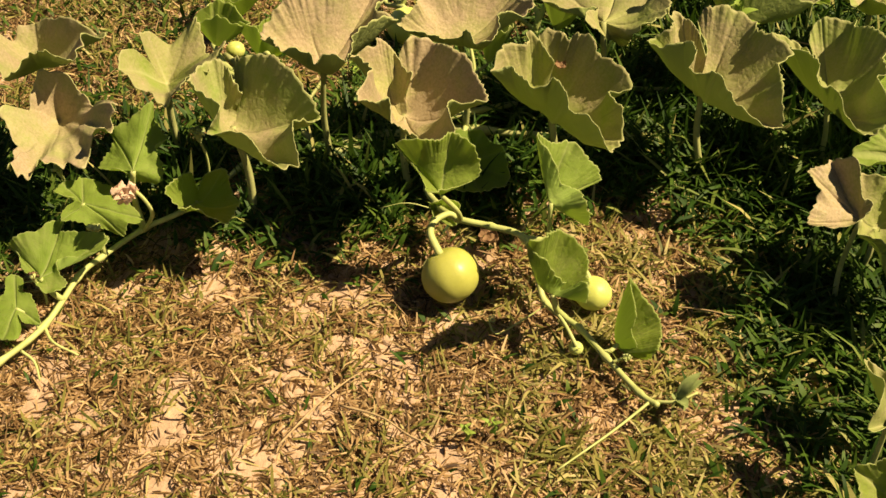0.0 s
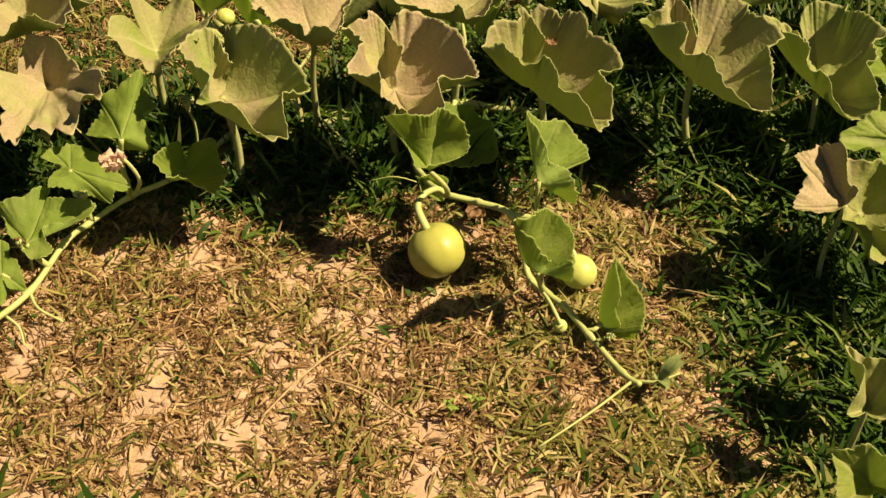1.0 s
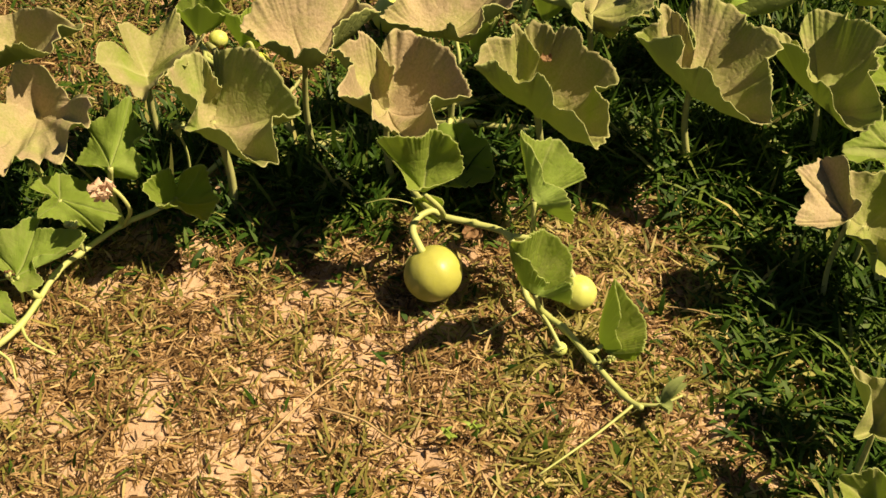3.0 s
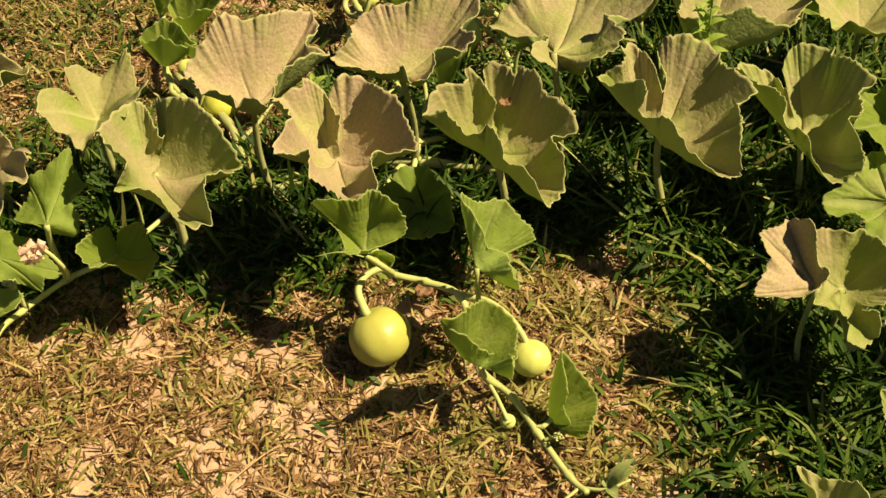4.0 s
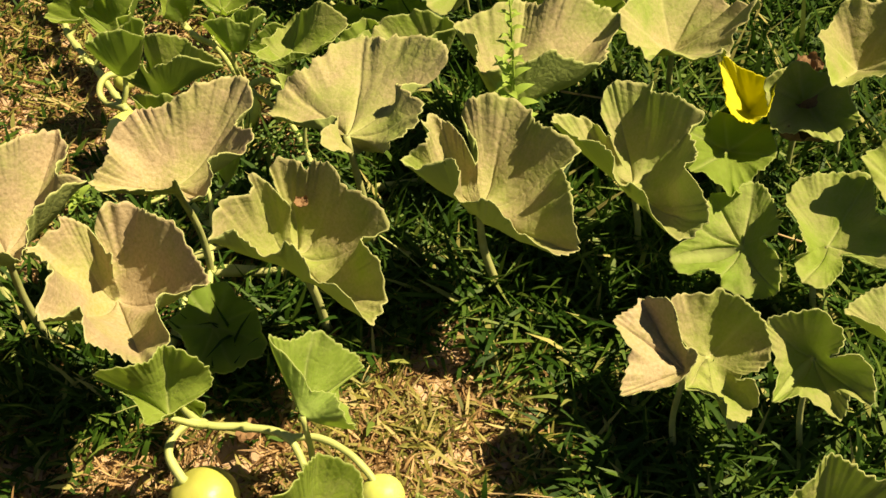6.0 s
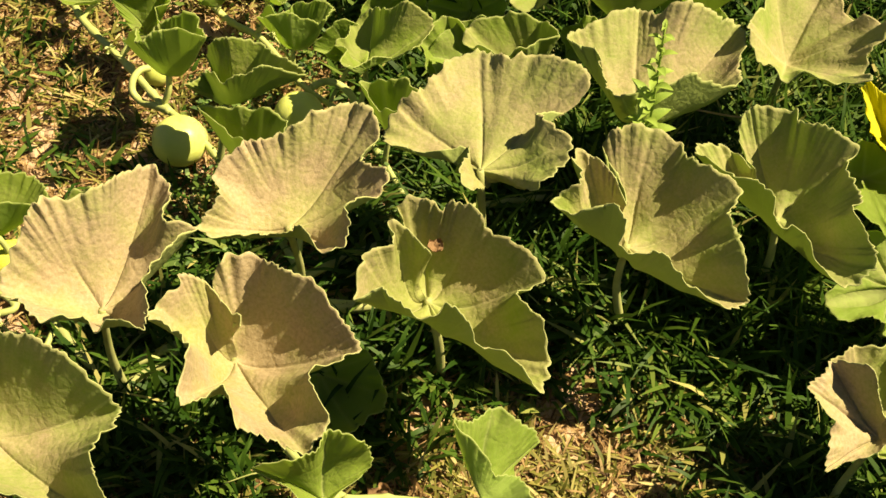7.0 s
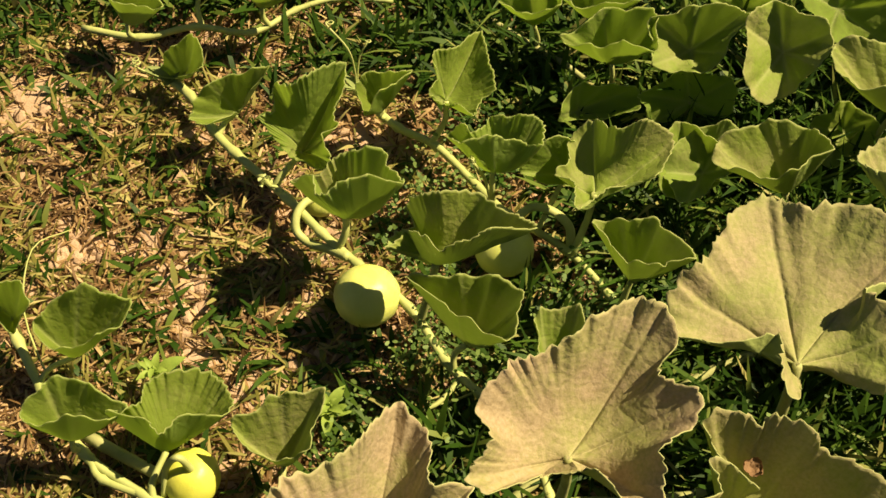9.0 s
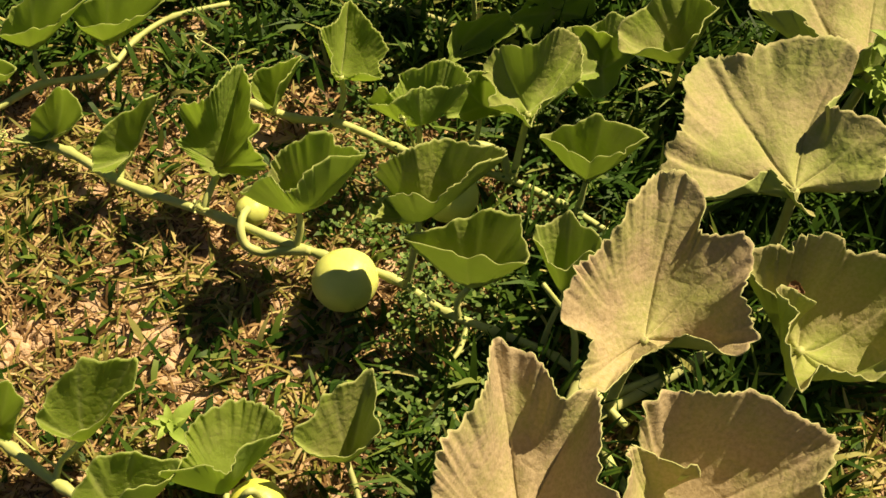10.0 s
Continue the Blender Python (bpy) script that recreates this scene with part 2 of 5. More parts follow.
def blade_sheet(centre, facing, ribs, dust, seed, young=False, folded=False, rows=14, columns=132):
    """Top and under sheet of a lobed, cupped leaf that faces a given way. ribs: main veins as (bearing, length, rise of the tip)."""
    rnd = random.Random(seed)
    ribs = sorted(ribs)
    n = len(ribs)
    if not young:
        columns = 264
    gaps = [((ribs[(i + 1) % n][0] - ribs[i][0]) % 360) for i in range(n)]
    widest = max(range(n), key=lambda i: gaps[i])
    open_side = gaps[widest] > 150
    mean = sum(r[1] for r in ribs) / n
    tips = [Vector((r * math.cos(radians(b)), r * math.sin(radians(b)), z)) for b, r, z in ribs]
    tips = tips[widest + 1:] + tips[:widest + 1]
    if not open_side:
        mid = sum(tips, Vector()) / n
        first = tips[0]
        tips.sort(key=lambda p: math.atan2(p.y - mid.y, p.x - mid.x))
        k = tips.index(first)
        tips = tips[k:] + tips[:k]
    phase = [rnd.uniform(0, 6.28) for _ in range(4)]
    swing = [rnd.choice((-1, 1)) * rnd.uniform(0.6, 1.2) for _ in range(n)]
    main, last = [], -999
    for b, _, _ in ribs:
        if b - last > 36 and (not main or (ribs[0][0] - b) % 360 > 30):
            main.append(b)
            last = b
    chords = [(tips[(i + 1) % n] - tips[i]).length for i in range(n)]
    whole = sum(chords)
    lobe = 0.05 if young else 0.19 if mean > 0.085 else 0.13
    fold = 0.10 if young else 0.20 if mean > 0.085 else 0.13
    if folded:
        lobe, fold = 0.12, 0.22
    outline, run = [], 0.0
    for i in range(n):
        p, q, r, t = tips[i - 1], tips[i], tips[(i + 1) % n], tips[(i + 2) % n]
        closing = i == n - 1
        count = max(5, round(columns * chords[i] / whole))
        for k in range(count):
            u = k / count
            hump = math.sin(math.pi * u)
            wide = min(1.0, chords[i] / (0.9 * mean))
            cut = lobe * hump ** 1.8 * wide ** 1.3
            if closing and open_side:
                cut = 0.9 * hump ** 0.6
            elif closing and not young and gaps[widest] > 62:
                if (tips[0] + tips[-1]).y < -0.5 * (tips[0] + tips[-1]).xy.length:
                    cut = max(cut, 0.72 * hump ** 4)
            rim = between(p, q, r, t, u) * (1 - cut)
            bearing = 6.2832 * (run + chords[i] * u) / whole
            reach = math.hypot(rim.x, rim.y)
            here = math.degrees(math.atan2(rim.y, rim.x))
            near = min(abs((here - b + 180) % 360 - 180) for b in main)
            spot = Vector((math.cos(bearing), math.sin(bearing), 0))
            tooth = 0.065 * noise.noise(spot * 4 + Vector((0, 0, seed * 0.7))) + 0.04 * noise.noise(spot * 11 + Vector((0, 0, seed * 0.9)))
            saw = (bearing * 4.6 + phase[1] + 0.9 * math.sin(bearing * 3 + phase[3])) % 1.0
            tooth += (0.030 if young else 0.085 if mean > 0.085 else 0.05) * (saw / 0.75 if saw < 0.75 else (1 - saw) / 0.25) * (0.6 + 0.8 * noise.noise(spot * 2.3 + Vector((5, 0, seed))))
            if young:
                tooth += 0.085 * math.sin(bearing * 5 + phase[3] + math.sin(bearing * 2 + phase[0]))
            ruffle = hump * swing[i] * fold * mean * wide ** 1.5 * (0 if closing and open_side else 1)
            frill = mean * ((0.12) * noise.noise(spot * 3.4 + Vector((0, 9, seed))) + 0.035 * math.sin(bearing * 11 + phase[2] + 2 * math.sin(bearing * 2)))
            pleat = mean * (0.09 if folded else 0.05 if young else 0.045 if mean > 0.085 else 0.025) * math.sin(bearing * 7 + phase[0] + 1.3 * math.sin(bearing * 2 + phase[3]))
            outline.append((rim.x, rim.y, reach, rim.z, ruffle, frill, pleat, near, tooth))
        run += chords[i]
    m = len(outline)
    verts, vein = [Vector((0, 0, 0))], [1.0]
    rings = [k / rows for k in range(1, rows)] + [0.972, 1.0]
    rows = len(rings)
    for s in rings:
        for x, y, reach, rise, ruffle, frill, pleat, near, tooth in outline:
            grow = s * (1 + tooth * s ** 5)
            x, y, d = x * grow, y * grow, reach * grow
            z = rise * s ** (1.35 if young else 1.12) + ruffle * s ** 2.2 + frill * s ** 4 + pleat * s ** 1.4
            groove = math.exp(-(radians(near) * d / 0.0026) ** 2)
            z -= 0.0016 * groove * min(1, 3 * s)
            z += 0.012 * mean / 0.1 * noise.noise(Vector((x * 24, y * 24, seed * 3.1))) * s
            z += 0.0028 * noise.noise(Vector((x * 75, y * 75, seed * 1.7))) * s
            # side veins leave the main ones at a slant
            slant = abs(((near * 0.055 - s * 4.0) % 1.0) - 0.5)
            side = math.exp(-(slant / 0.06) ** 2) * 0.45 * (near > 3)
            z -= 0.0005 * side
            verts.append(Vector((x, y, z)))
            vein.append(max(groove * (0.62 - 0.35 * s), side * 0.3, 0.6 if s == 1.0 else 0.0))
    return fold_out(verts, vein, m, rows, centre, facing, dust)


def cupped_sheet(centre, facing, ribs, dust, seed, sag, rows=16):
    """Top and under sheet of a funnel-shaped leaf whose wavy margin runs over the given ribs in turn: (bearing, length, rise)."""
    rnd = random.Random(seed)
    n = len(ribs)
    tips = [Vector((r * math.cos(radians(b)), r * math.sin(radians(b)), z)) for b, r, z in ribs]
    mean = sum(p.length for p in tips) / n
    chords = [(tips[(i + 1) % n] - tips[i]).length for i in range(n)]
    whole = sum(chords)
    starts = [sum(chords[:i]) for i in range(n)]
    # the main veins run to the lobes
    lobes = [i for i in range(n) if tips[i].length > tips[i - 1].length and tips[i].length >= tips[(i + 1) % n].length and tips[i].length > 0.7 * mean]
    veins = [starts[i] for i in lobes] or [0.0]
    phase = [rnd.uniform(0, 6.28) for _ in range(4)]
    size = min(1.0, mean / 0.1)
    outline = []
    for i in range(n):
        p, q, r, t = tips[i - 1], tips[i], tips[(i + 1) % n], tips[(i + 2) % n]
        count = max(4, round(300 * chords[i] / whole))
        for k in range(count):
            u = k / count
            # a soft curve that leans towards the straight chord, so that tips stay pointed
            rim = between(p, q, r, t, u).lerp(q.lerp(r, u), 0.25)
            run = starts[i] + chords[i] * u
            ahead_of = min(((run - v) % whole for v in veins))
            behind = min(((v - run) % whole for v in veins))
            near = min(ahead_of, behind)
            swell = math.sin(math.pi * ahead_of / max(1e-6, ahead_of + behind))
            saw = (run / (0.004 + 0.0085 * size) + phase[1] + 0.7 * math.sin(run * 60 + phase[3])) % 1.0
            tooth = 0.0060 * (saw / 0.72 if saw < 0.72 else (1 - saw) / 0.28) * (0.55 + 0.9 * abs(noise.noise(Vector((run * 45, seed, 0)))))
            tooth += 0.005 * noise.noise(Vector((run * 90, 3.0, seed)))
            frill = 0.0048 * noise.noise(Vector((run * 48, 7.0, seed))) + 0.0012 * math.sin(run * 230 + phase[2])
            outline.append((rim, run, near, swell, tooth * size, frill * size))
    m = len(outline)
    # towards its middle the blade follows an ever smoother margin
    edge = np.array([o[0] for o in outline])
    calm = {}
    for wide in (8, 20, 38):
        weight = np.exp(-0.5 * (np.arange(-3 * wide, 3 * wide + 1) / wide) ** 2)
        padded = np.concatenate([edge[3 * wide:0:-1], edge, edge[-2:-3 * wide - 2:-1]])
        calm[wide] = np.stack([np.convolve(padded[:, k], weight / weight.sum(), "valid") for k in range(3)], 1)
    verts, vein = [Vector((0, 0, 0))], [1.0]
    rings = [k / rows for k in range(1, rows)] + [0.978, 1.0]
    rows = len(rings)
    for s in rings:
        levels = ((0.0, calm[38]), (0.5, calm[20]), (0.78, calm[8]), (1.0, edge))
        low = max(k for k in range(3) if levels[k][0] <= s)
        part_way = (s - levels[low][0]) / (levels[low + 1][0] - levels[low][0])
        ring = levels[low][1] * (1 - part_way) + levels[low + 1][1] * part_way
        for k, (rim, run, near, swell, tooth, frill) in enumerate(outline):
            rim = Vector(ring[k])
            flat = Vector((rim.x, rim.y, 0))
            out = flat.normalized() if flat.length > 1e-5 else Vector()
            x, y = (flat * s + out * tooth * s ** 6).xy
            d = near * s
            z = rim.z * s ** 1.6 - sag * mean * s * (1 - s) + frill * s ** 6
            z += 0.10 * mean * swell * (s * (1.2 - s)) ** 0.8
            groove = math.exp(-(d / 0.0026) ** 2)
            z -= 0.0018 * groove * min(1, 3 * s)
            z += 0.055 * mean * noise.noise(Vector((x * 26, y * 26, seed * 3.1))) * s
            z += 0.0034 * noise.noise(Vector((x * 70, y * 70, seed * 1.7))) * s
            # side veins leave the main ones at a slant
            slant = abs(((s * 5.0 - d / 0.020) % 1.0) - 0.5)
            side = math.exp(-(slant / 0.05) ** 2) * 0.5 * (d > 0.004)
            z -= 0.0006 * side
            verts.append(Vector((x, y, z)))
            vein.append(max(groove * (0.62 - 0.35 * s), side * 0.3, 0.6 if s == 1.0 else 0.0))
    return fold_out(verts, vein, m, rows, centre, facing, dust)


def fold_out(verts, vein, m, rows, centre, facing, dust):
    """Turns the rings of points of a leaf into a closed two-sided mesh in its place."""
    count = len(verts)
    faces = [(0, 1 + k, 1 + (k + 1) % m) for k in range(m)]
    for j in range(rows - 1):
        a = 1 + j * m
        faces += [(a + k, a + m + k, a + m + (k + 1) % m, a + (k + 1) % m) for k in range(m)]
    top = len(faces)
    faces += [tuple(count + v for v in reversed(f)) for f in faces[:top]]
    a = 1 + (rows - 1) * m
    faces += [(a + (k + 1) % m, a + k, count + a + k, count + a + (k + 1) % m) for k in range(m)]
    co = np.array(verts)
    lean = np.zeros_like(co)
    for f in faces[:top]:
        across = np.cross(co[f[1]] - co[f[0]], co[f[-1]] - co[f[0]])
        for v in f:
            lean[v] += across
    lean /= np.maximum(np.linalg.norm(lean, axis=1, keepdims=True), 1e-9)
    lean *= 1 if lean[:, 2].mean() > 0 else -1
    verts += [Vector(v) for v in co - lean * 0.0009]
    n = Vector(facing).normalized()
    ahead = (Vector((0, 1, 0)) - n * n.y).normalized()
    across = ahead.cross(n)
    base = Vector(centre)
    me = bpy.data.meshes.new("leaf")
    me.from_pydata([base + across * v.x + ahead * v.y + n * v.z for v in verts], [], faces)
    me.materials.append(LEAF_TOP)
    me.materials.append(LEAF_UNDER)
    me.polygons.foreach_set("material_index", [0] * top + [1] * (len(faces) - top))
    me.polygons.foreach_set("use_smooth", [True] * len(faces))
    me.attributes.new("vein", "FLOAT", "POINT").data.foreach_set("value", vein + vein)
    me.attributes.new("dust", "FLOAT", "POINT").data.foreach_set("value", [dust] * (2 * count))
    return me


leaf_count = [0]


def leaf(plant, centre, facing, ribs, dust, state="", sag=0.5):
    """A leaf with its stalk, which rises from the ground or from a runner near its base."""
    leaf_count[0] += 1
    seed = leaf_count[0]
    rnd = random.Random(seed * 7 + 1)
    if state == "cupped":
        me = cupped_sheet(centre, facing, ribs, dust, seed, sag)
    else:
        me = blade_sheet(centre, facing, ribs, dust, seed, state in ("young", "folded"), state == "folded")
    ob = part("leaf", me, plant, {"yellow": "bright yellow dying leaf", "wilted": "limp, wilted pale leaf"}.get(state, ""))
    if state == "yellow":
        ob.data.materials[0] = ob.data.materials[1] = YELLOW_LEAF
    if state == "wilted":
        ob.data.materials[0] = ob.data.materials[1] = BUD
    size = max(r[1] for r in ribs)
    c = Vector(centre)
    foot = c + Vector((rnd.uniform(-0.012, 0.012), rnd.uniform(-0.008, 0.014), 0))
    foot.z = hill(foot.x, foot.y) + 0.004
    # a young leaf grows from the runner beside it
    joint = Vector(min(RUNNERS, key=lambda p: (p[0] - c.x) ** 2 + (p[1] - c.y) ** 2))
    if (joint.xy - c.xy).length < 0.13 and plant not in (vine_big, vine_right, vine_far):
        foot = joint
    thick = 0.0021 + size * 0.018
    middle = c.lerp(foot, 0.5) + Vector((rnd.uniform(-0.008, 0.008), rnd.uniform(-0.006, 0.006), 0))
    part("petiole", tube("petiole", [foot, middle, c - Vector((0, 0, 0.001))], (thick * 1.2, thick * 0.9), STEM if dust < 0.4 else OLD_STEM, 6, 8), ob)
    return ob


def gourd(kind, centre, radius, stalk):
    """A round, slightly flattened fruit with a blossom scar, resting on the ground."""
    words = {"big": "round olive-green gourd with thick curved stalk on dry grass", "green": "small pale green round gourd on the vine",
             "pale": "round light green gourd lying beside the runner", "yellow": "round yellow-green gourd under the leaves",
             "bud": "tiny young green gourd hanging from the runner"}
    top = tagged(new("gourd"), words[kind], "gourd", "gourds")
    c = Vector(centre)
    top.location = (c.x, c.y, 0)
    axis = (Vector(stalk[-1]) - c).normalized() if stalk else Vector((0.1, 0.25, 1)).normalized()
    turn = axis.to_track_quat("Z", "Y").to_matrix()
    verts, faces, rings, sides = [], [], 22, 36
    for i in range(rings + 1):
        v = math.pi * i / rings
        for k in range(sides):
            w = 2 * math.pi * k / sides
            rr = math.sin(v) * (1 + 0.010 * math.cos(w * 9) + 0.012 * math.sin(w * 2 + 1))
            z = math.cos(v) * 0.93
            dent = 0.07 * math.exp(-(v / 0.28) ** 2) + 0.03 * math.exp(-((math.pi - v) / 0.2) ** 2)
            z -= dent * (1 if v < 1.5 else -1)
            verts.append(turn @ Vector((rr * math.cos(w), rr * math.sin(w), z)) * radius + c - top.location)
    for i in range(rings):
        for k in range(sides):
            a, b = i * sides + k, i * sides + (k + 1) % sides
            faces.append((a, a + sides, b + sides, b))
    part("fruit", mesh_of("fruit", verts, faces, GOURD_SKIN[kind]), top)
    if stalk:
        r = max(0.0026, radius * 0.115)
        tip = c + axis * radius * 0.86
        line = [Vector(p) - top.location for p in stalk[:-1]] + [tip + axis * radius * 0.1 - top.location, tip - top.location]
        part("stalk", tube("stalk", line, (r * 0.85, r * 1.25), STEM, 7, 10), top, "pale green curved stalk")
    scar = c - axis * radius * 0.915
    part("blossom_scar", tube("scar", [scar - top.location, scar - axis * radius * 0.04 - top.location], (radius * 0.1, radius * 0.06), SCAR, 2, 9), top)
    return top


# ---- ground ----
def hill(x, y):
    """Height of the uneven ground."""
    return (0.010 * noise.noise(Vector((x * 3.1, y * 3.1, 0.4))) + 0.005 * noise.noise(Vector((x * 11, y * 11, 2.0)))) * math.exp(-(x * x + y * y) / 16) - 0.006 - 0.014 * (1 + math.tanh((x - 0.5) / 0.1))


def ground_sheet():
    fine = np.concatenate([-np.geomspace(900, 1.7, 26), np.linspace(-1.6, 2.0, 200), np.geomspace(2.1, 900, 26)])
    verts = [(x, y, hill(x, y)) for y in fine for x in fine]
    n = len(fine)
    faces = [(j * n + i, j * n + i + 1, (j + 1) * n + i + 1, (j + 1) * n + i) for j in range(n - 1) for i in range(n - 1)]
    return mesh_of("ground", verts, faces, soil_material())


tagged(new("ground", ground_sheet()), "uneven dry clay soil with sparse grass", "ground", kind="structure")

# bare patches: x, y, radius
BARE = [(-0.19, -0.06, 0.036), (-0.20, -0.19, 0.058), (-0.09, -0.14, 0.046), (-0.22, -0.33, 0.062), (-0.34, -0.31, 0.052), (-0.04, -0.22, 0.030), (0.36, -0.27, 0.048),
        (-0.02, -0.33, 0.036), (-0.53, -0.19, 0.052), (0.26, 0.25, 0.018), (-0.46, -0.27, 0.036), (-0.13, -0.25, 0.030), (-0.46, 0.99, 0.050), (-0.24, 0.89, 0.030),
        (-0.08, 0.85, 0.028), (-0.30, 0.67, 0.036), (-0.17, 0.63, 0.028), (-0.26, 0.54, 0.046), (-0.18, 0.57, 0.022), (-0.41, 0.78, 0.030), (-0.13, 0.70, 0.026), (0.05, 0.05, 0.03)]


def lushness(x, y):
    """0 on the dry clearing, 1 in the thick green grass."""
    front = 1 / (1 + np.exp(-(y - 0.10 + 0.15 * np.clip(-x - 0.2, 0, 1)) / 0.035))
    side = 1 / (1 + np.exp(-(x - 0.43 + 0.25 * np.clip(y, -0.4, 0.2)) / 0.06))
    dry_back = np.exp(-(((x + 0.46) / 0.46) ** 2 + ((y - 0.80) / 0.42) ** 2) ** 2)
    dry_back = np.maximum(dry_back, np.exp(-(((x + 0.10) / 0.26) ** 2 + ((y - 0.74) / 0.26) ** 2) ** 2))
    dry_back = np.maximum(dry_back, np.exp(-(((x + 0.25) / 0.12) ** 2 + ((y - 0.50) / 0.12) ** 2) ** 2))
    dry_back = np.maximum(dry_back, 1 / (1 + np.exp((x + 0.30 + 0.25 * (y - 0.5)) / 0.05)) / (1 + np.exp(-(y - 0.34) / 0.04)))
    patch = np.exp(-(((x - 0.26) / 0.13) ** 2 + ((y - 0.10) / 0.10) ** 2))
    return np.clip(np.maximum(front, 0.8 * side) - 0.86 * dry_back - 0.7 * patch, 0, 1)


def bareness(x, y):
    b = np.zeros_like(x)
    for px, py, r in BARE:
        b = np.maximum(b, np.exp(-((x - px) ** 2 + (y - py) ** 2) / (r * r) * 1.1))
    return b


def blades(name, material, count, seed, keep, length, width, stand, curl, label, category, area=(-1.05, 1.2, -0.52, 1.4)):
    """Many narrow bent blades as one piece of stuff."""
    rng = np.random.default_rng(seed)
    x, y = rng.uniform(area[0], area[1], count), rng.uniform(area[2], area[3], count)
    ok = rng.random(count) < keep(x, y) * np.clip(np.minimum(np.minimum(x - area[0], area[1] - x), np.minimum(y - area[2], area[3] - y)) / (0.062 * (area[1] - area[0])) + rng.normal(0, 0.2, count), 0, 1)
    x, y = x[ok], y[ok]
    n = len(x)
    z = np.array([hill(a, b) for a, b in zip(x, y)])
    around, lean = rng.uniform(0, 2 * np.pi, n), np.clip(rng.normal(stand, 0.28, n), 0.02, 1.45)
    long = length(x, y) * rng.uniform(0.45, 1.25, n)
    wide = width * rng.uniform(0.6, 1.3, n)
    bend = rng.uniform(-0.2, 1.0, n) * curl
    dx, dy = np.cos(around), np.sin(around)
    twist = rng.uniform(-0.5, 0.5, n)
    px, py, pz = -dy * np.cos(twist), dx * np.cos(twist), np.sin(twist)
    rows = []
    cx, cy, cz = x.copy(), y.copy(), z + rng.uniform(-0.002, 0.006, n)
    angle = lean.copy()
    for k, share in enumerate((0.55, 1.0, 0.75)):
        w = wide * share / 2
        rows.append(np.stack([cx - px * w, cy - py * w, cz - pz * w], 1))
        rows.append(np.stack([cx + px * w, cy + py * w, cz + pz * w], 1))
        step = long / 3
        cx, cy, cz = cx + dx * np.cos(angle) * step, cy + dy * np.cos(angle) * step, np.maximum(cz + np.sin(angle) * step, z + 0.001)
        angle = angle - bend
    rows.append(np.stack([cx, cy, cz], 1))
    co = np.stack(rows, 1).reshape(-1, 3)
    quad = np.array([0, 1, 3, 2, 2, 3, 5, 4])
    base = np.arange(n)[:, None] * 7
    loops = np.concatenate([base + quad, base + np.array([4, 5, 6])], 1).ravel()
    sizes = np.tile([4, 4, 3], n)
    me = bpy.data.meshes.new(name)
    me.vertices.add(len(co))
    me.vertices.foreach_set("co", co.ravel())
    me.loops.add(len(loops))
    me.loops.foreach_set("vertex_index", loops.astype(np.int32))
    me.polygons.add(len(sizes))
    me.polygons.foreach_set("loop_start", np.concatenate([[0], np.cumsum(sizes)[:-1]]).astype(np.int32))
    me.materials.append(material)
    me.update(calc_edges=True)
    return tagged(new(name, me), label, category, kind="stuff")


def clump(x, y, f, s):
    return np.array([noise.noise(Vector((a * f, b * f, s))) for a, b in zip(x, y)])


# ---- vines ----
vine_centre = vine("young gourd vine with small green leaves on grass")
vine_left = vine("gourd vine with withered white flower and small leaves")
vine_big = vine("old gourd vine with large dusty upright leaves")
vine_right = vine("gourd vine with ragged, partly yellowed leaves over grass")
vine_runner = vine("long pale gourd runner creeping over grass")
vine_second = vine("gourd runner with curling tip and green leaves")
vine_far = vine("dense gourd vine with crowded leaves in shade")
vine_lower = vine("gourd vine with yellow-green fruit on dry ground")
vine_away = vine("thin gourd vine at the edge of the grass")

stem(vine_centre, 'runner', 0.0043, [(0.114, 0.309, 0.020), (0.003, 0.326, 0.020), (-0.034, 0.190, 0.025), (-0.010, 0.100, 0.055), (0.024, 0.048, 0.074), (0.073, 0.038, 0.068), (0.121, 0.018, 0.064), (0.140, -0.028, 0.040), (0.153, -0.069, 0.020), (0.199, -0.112, 0.016), (0.234, -0.165, 0.016), (0.277, -0.228, 0.016), (0.300, -0.252, 0.020)])
stem(vine_centre, 'stalk', 0.0045, [(0.121, 0.018, 0.064), (0.156, 0.012, 0.062), (0.188, -0.012, 0.060), (0.208, -0.036, 0.050), (0.214, -0.046, 0.044)])
stem(vine_left, 'runner', 0.0039, [(-0.668, -0.277, 0.020), (-0.599, -0.196, 0.022), (-0.552, -0.131, 0.028), (-0.527, -0.040, 0.035), (-0.501, -0.003, 0.040), (-0.450, 0.055, 0.045), (-0.392, 0.095, 0.050), (-0.339, 0.213, 0.030), (-0.270, 0.362, 0.030)])
stem(vine_left, 'twig', .0025, [(-0.551, -0.134, 0.028), (-0.533, -0.157, 0.022), (-0.496, -0.170, 0.010)])
stem(vine_left, 'twig', .0022, [(-0.572, -0.177, 0.025), (-0.551, -0.191, 0.018), (-0.538, -0.216, 0.008)])
stem(vine_runner, 'runner', 0.0044, [(-0.268, 0.988, 0.020), (-0.245, 0.947, 0.025), (-0.226, 0.884, 0.028), (-0.208, 0.844, 0.030), (-0.161, 0.759, 0.034), (-0.134, 0.702, 0.036), (-0.104, 0.650, 0.036), (-0.063, 0.582, 0.034), (-0.043, 0.511, 0.034), (-0.019, 0.464, 0.034), (0.014, 0.400, 0.030), (0.017, 0.342, 0.030), (0.017, 0.296, 0.030)])
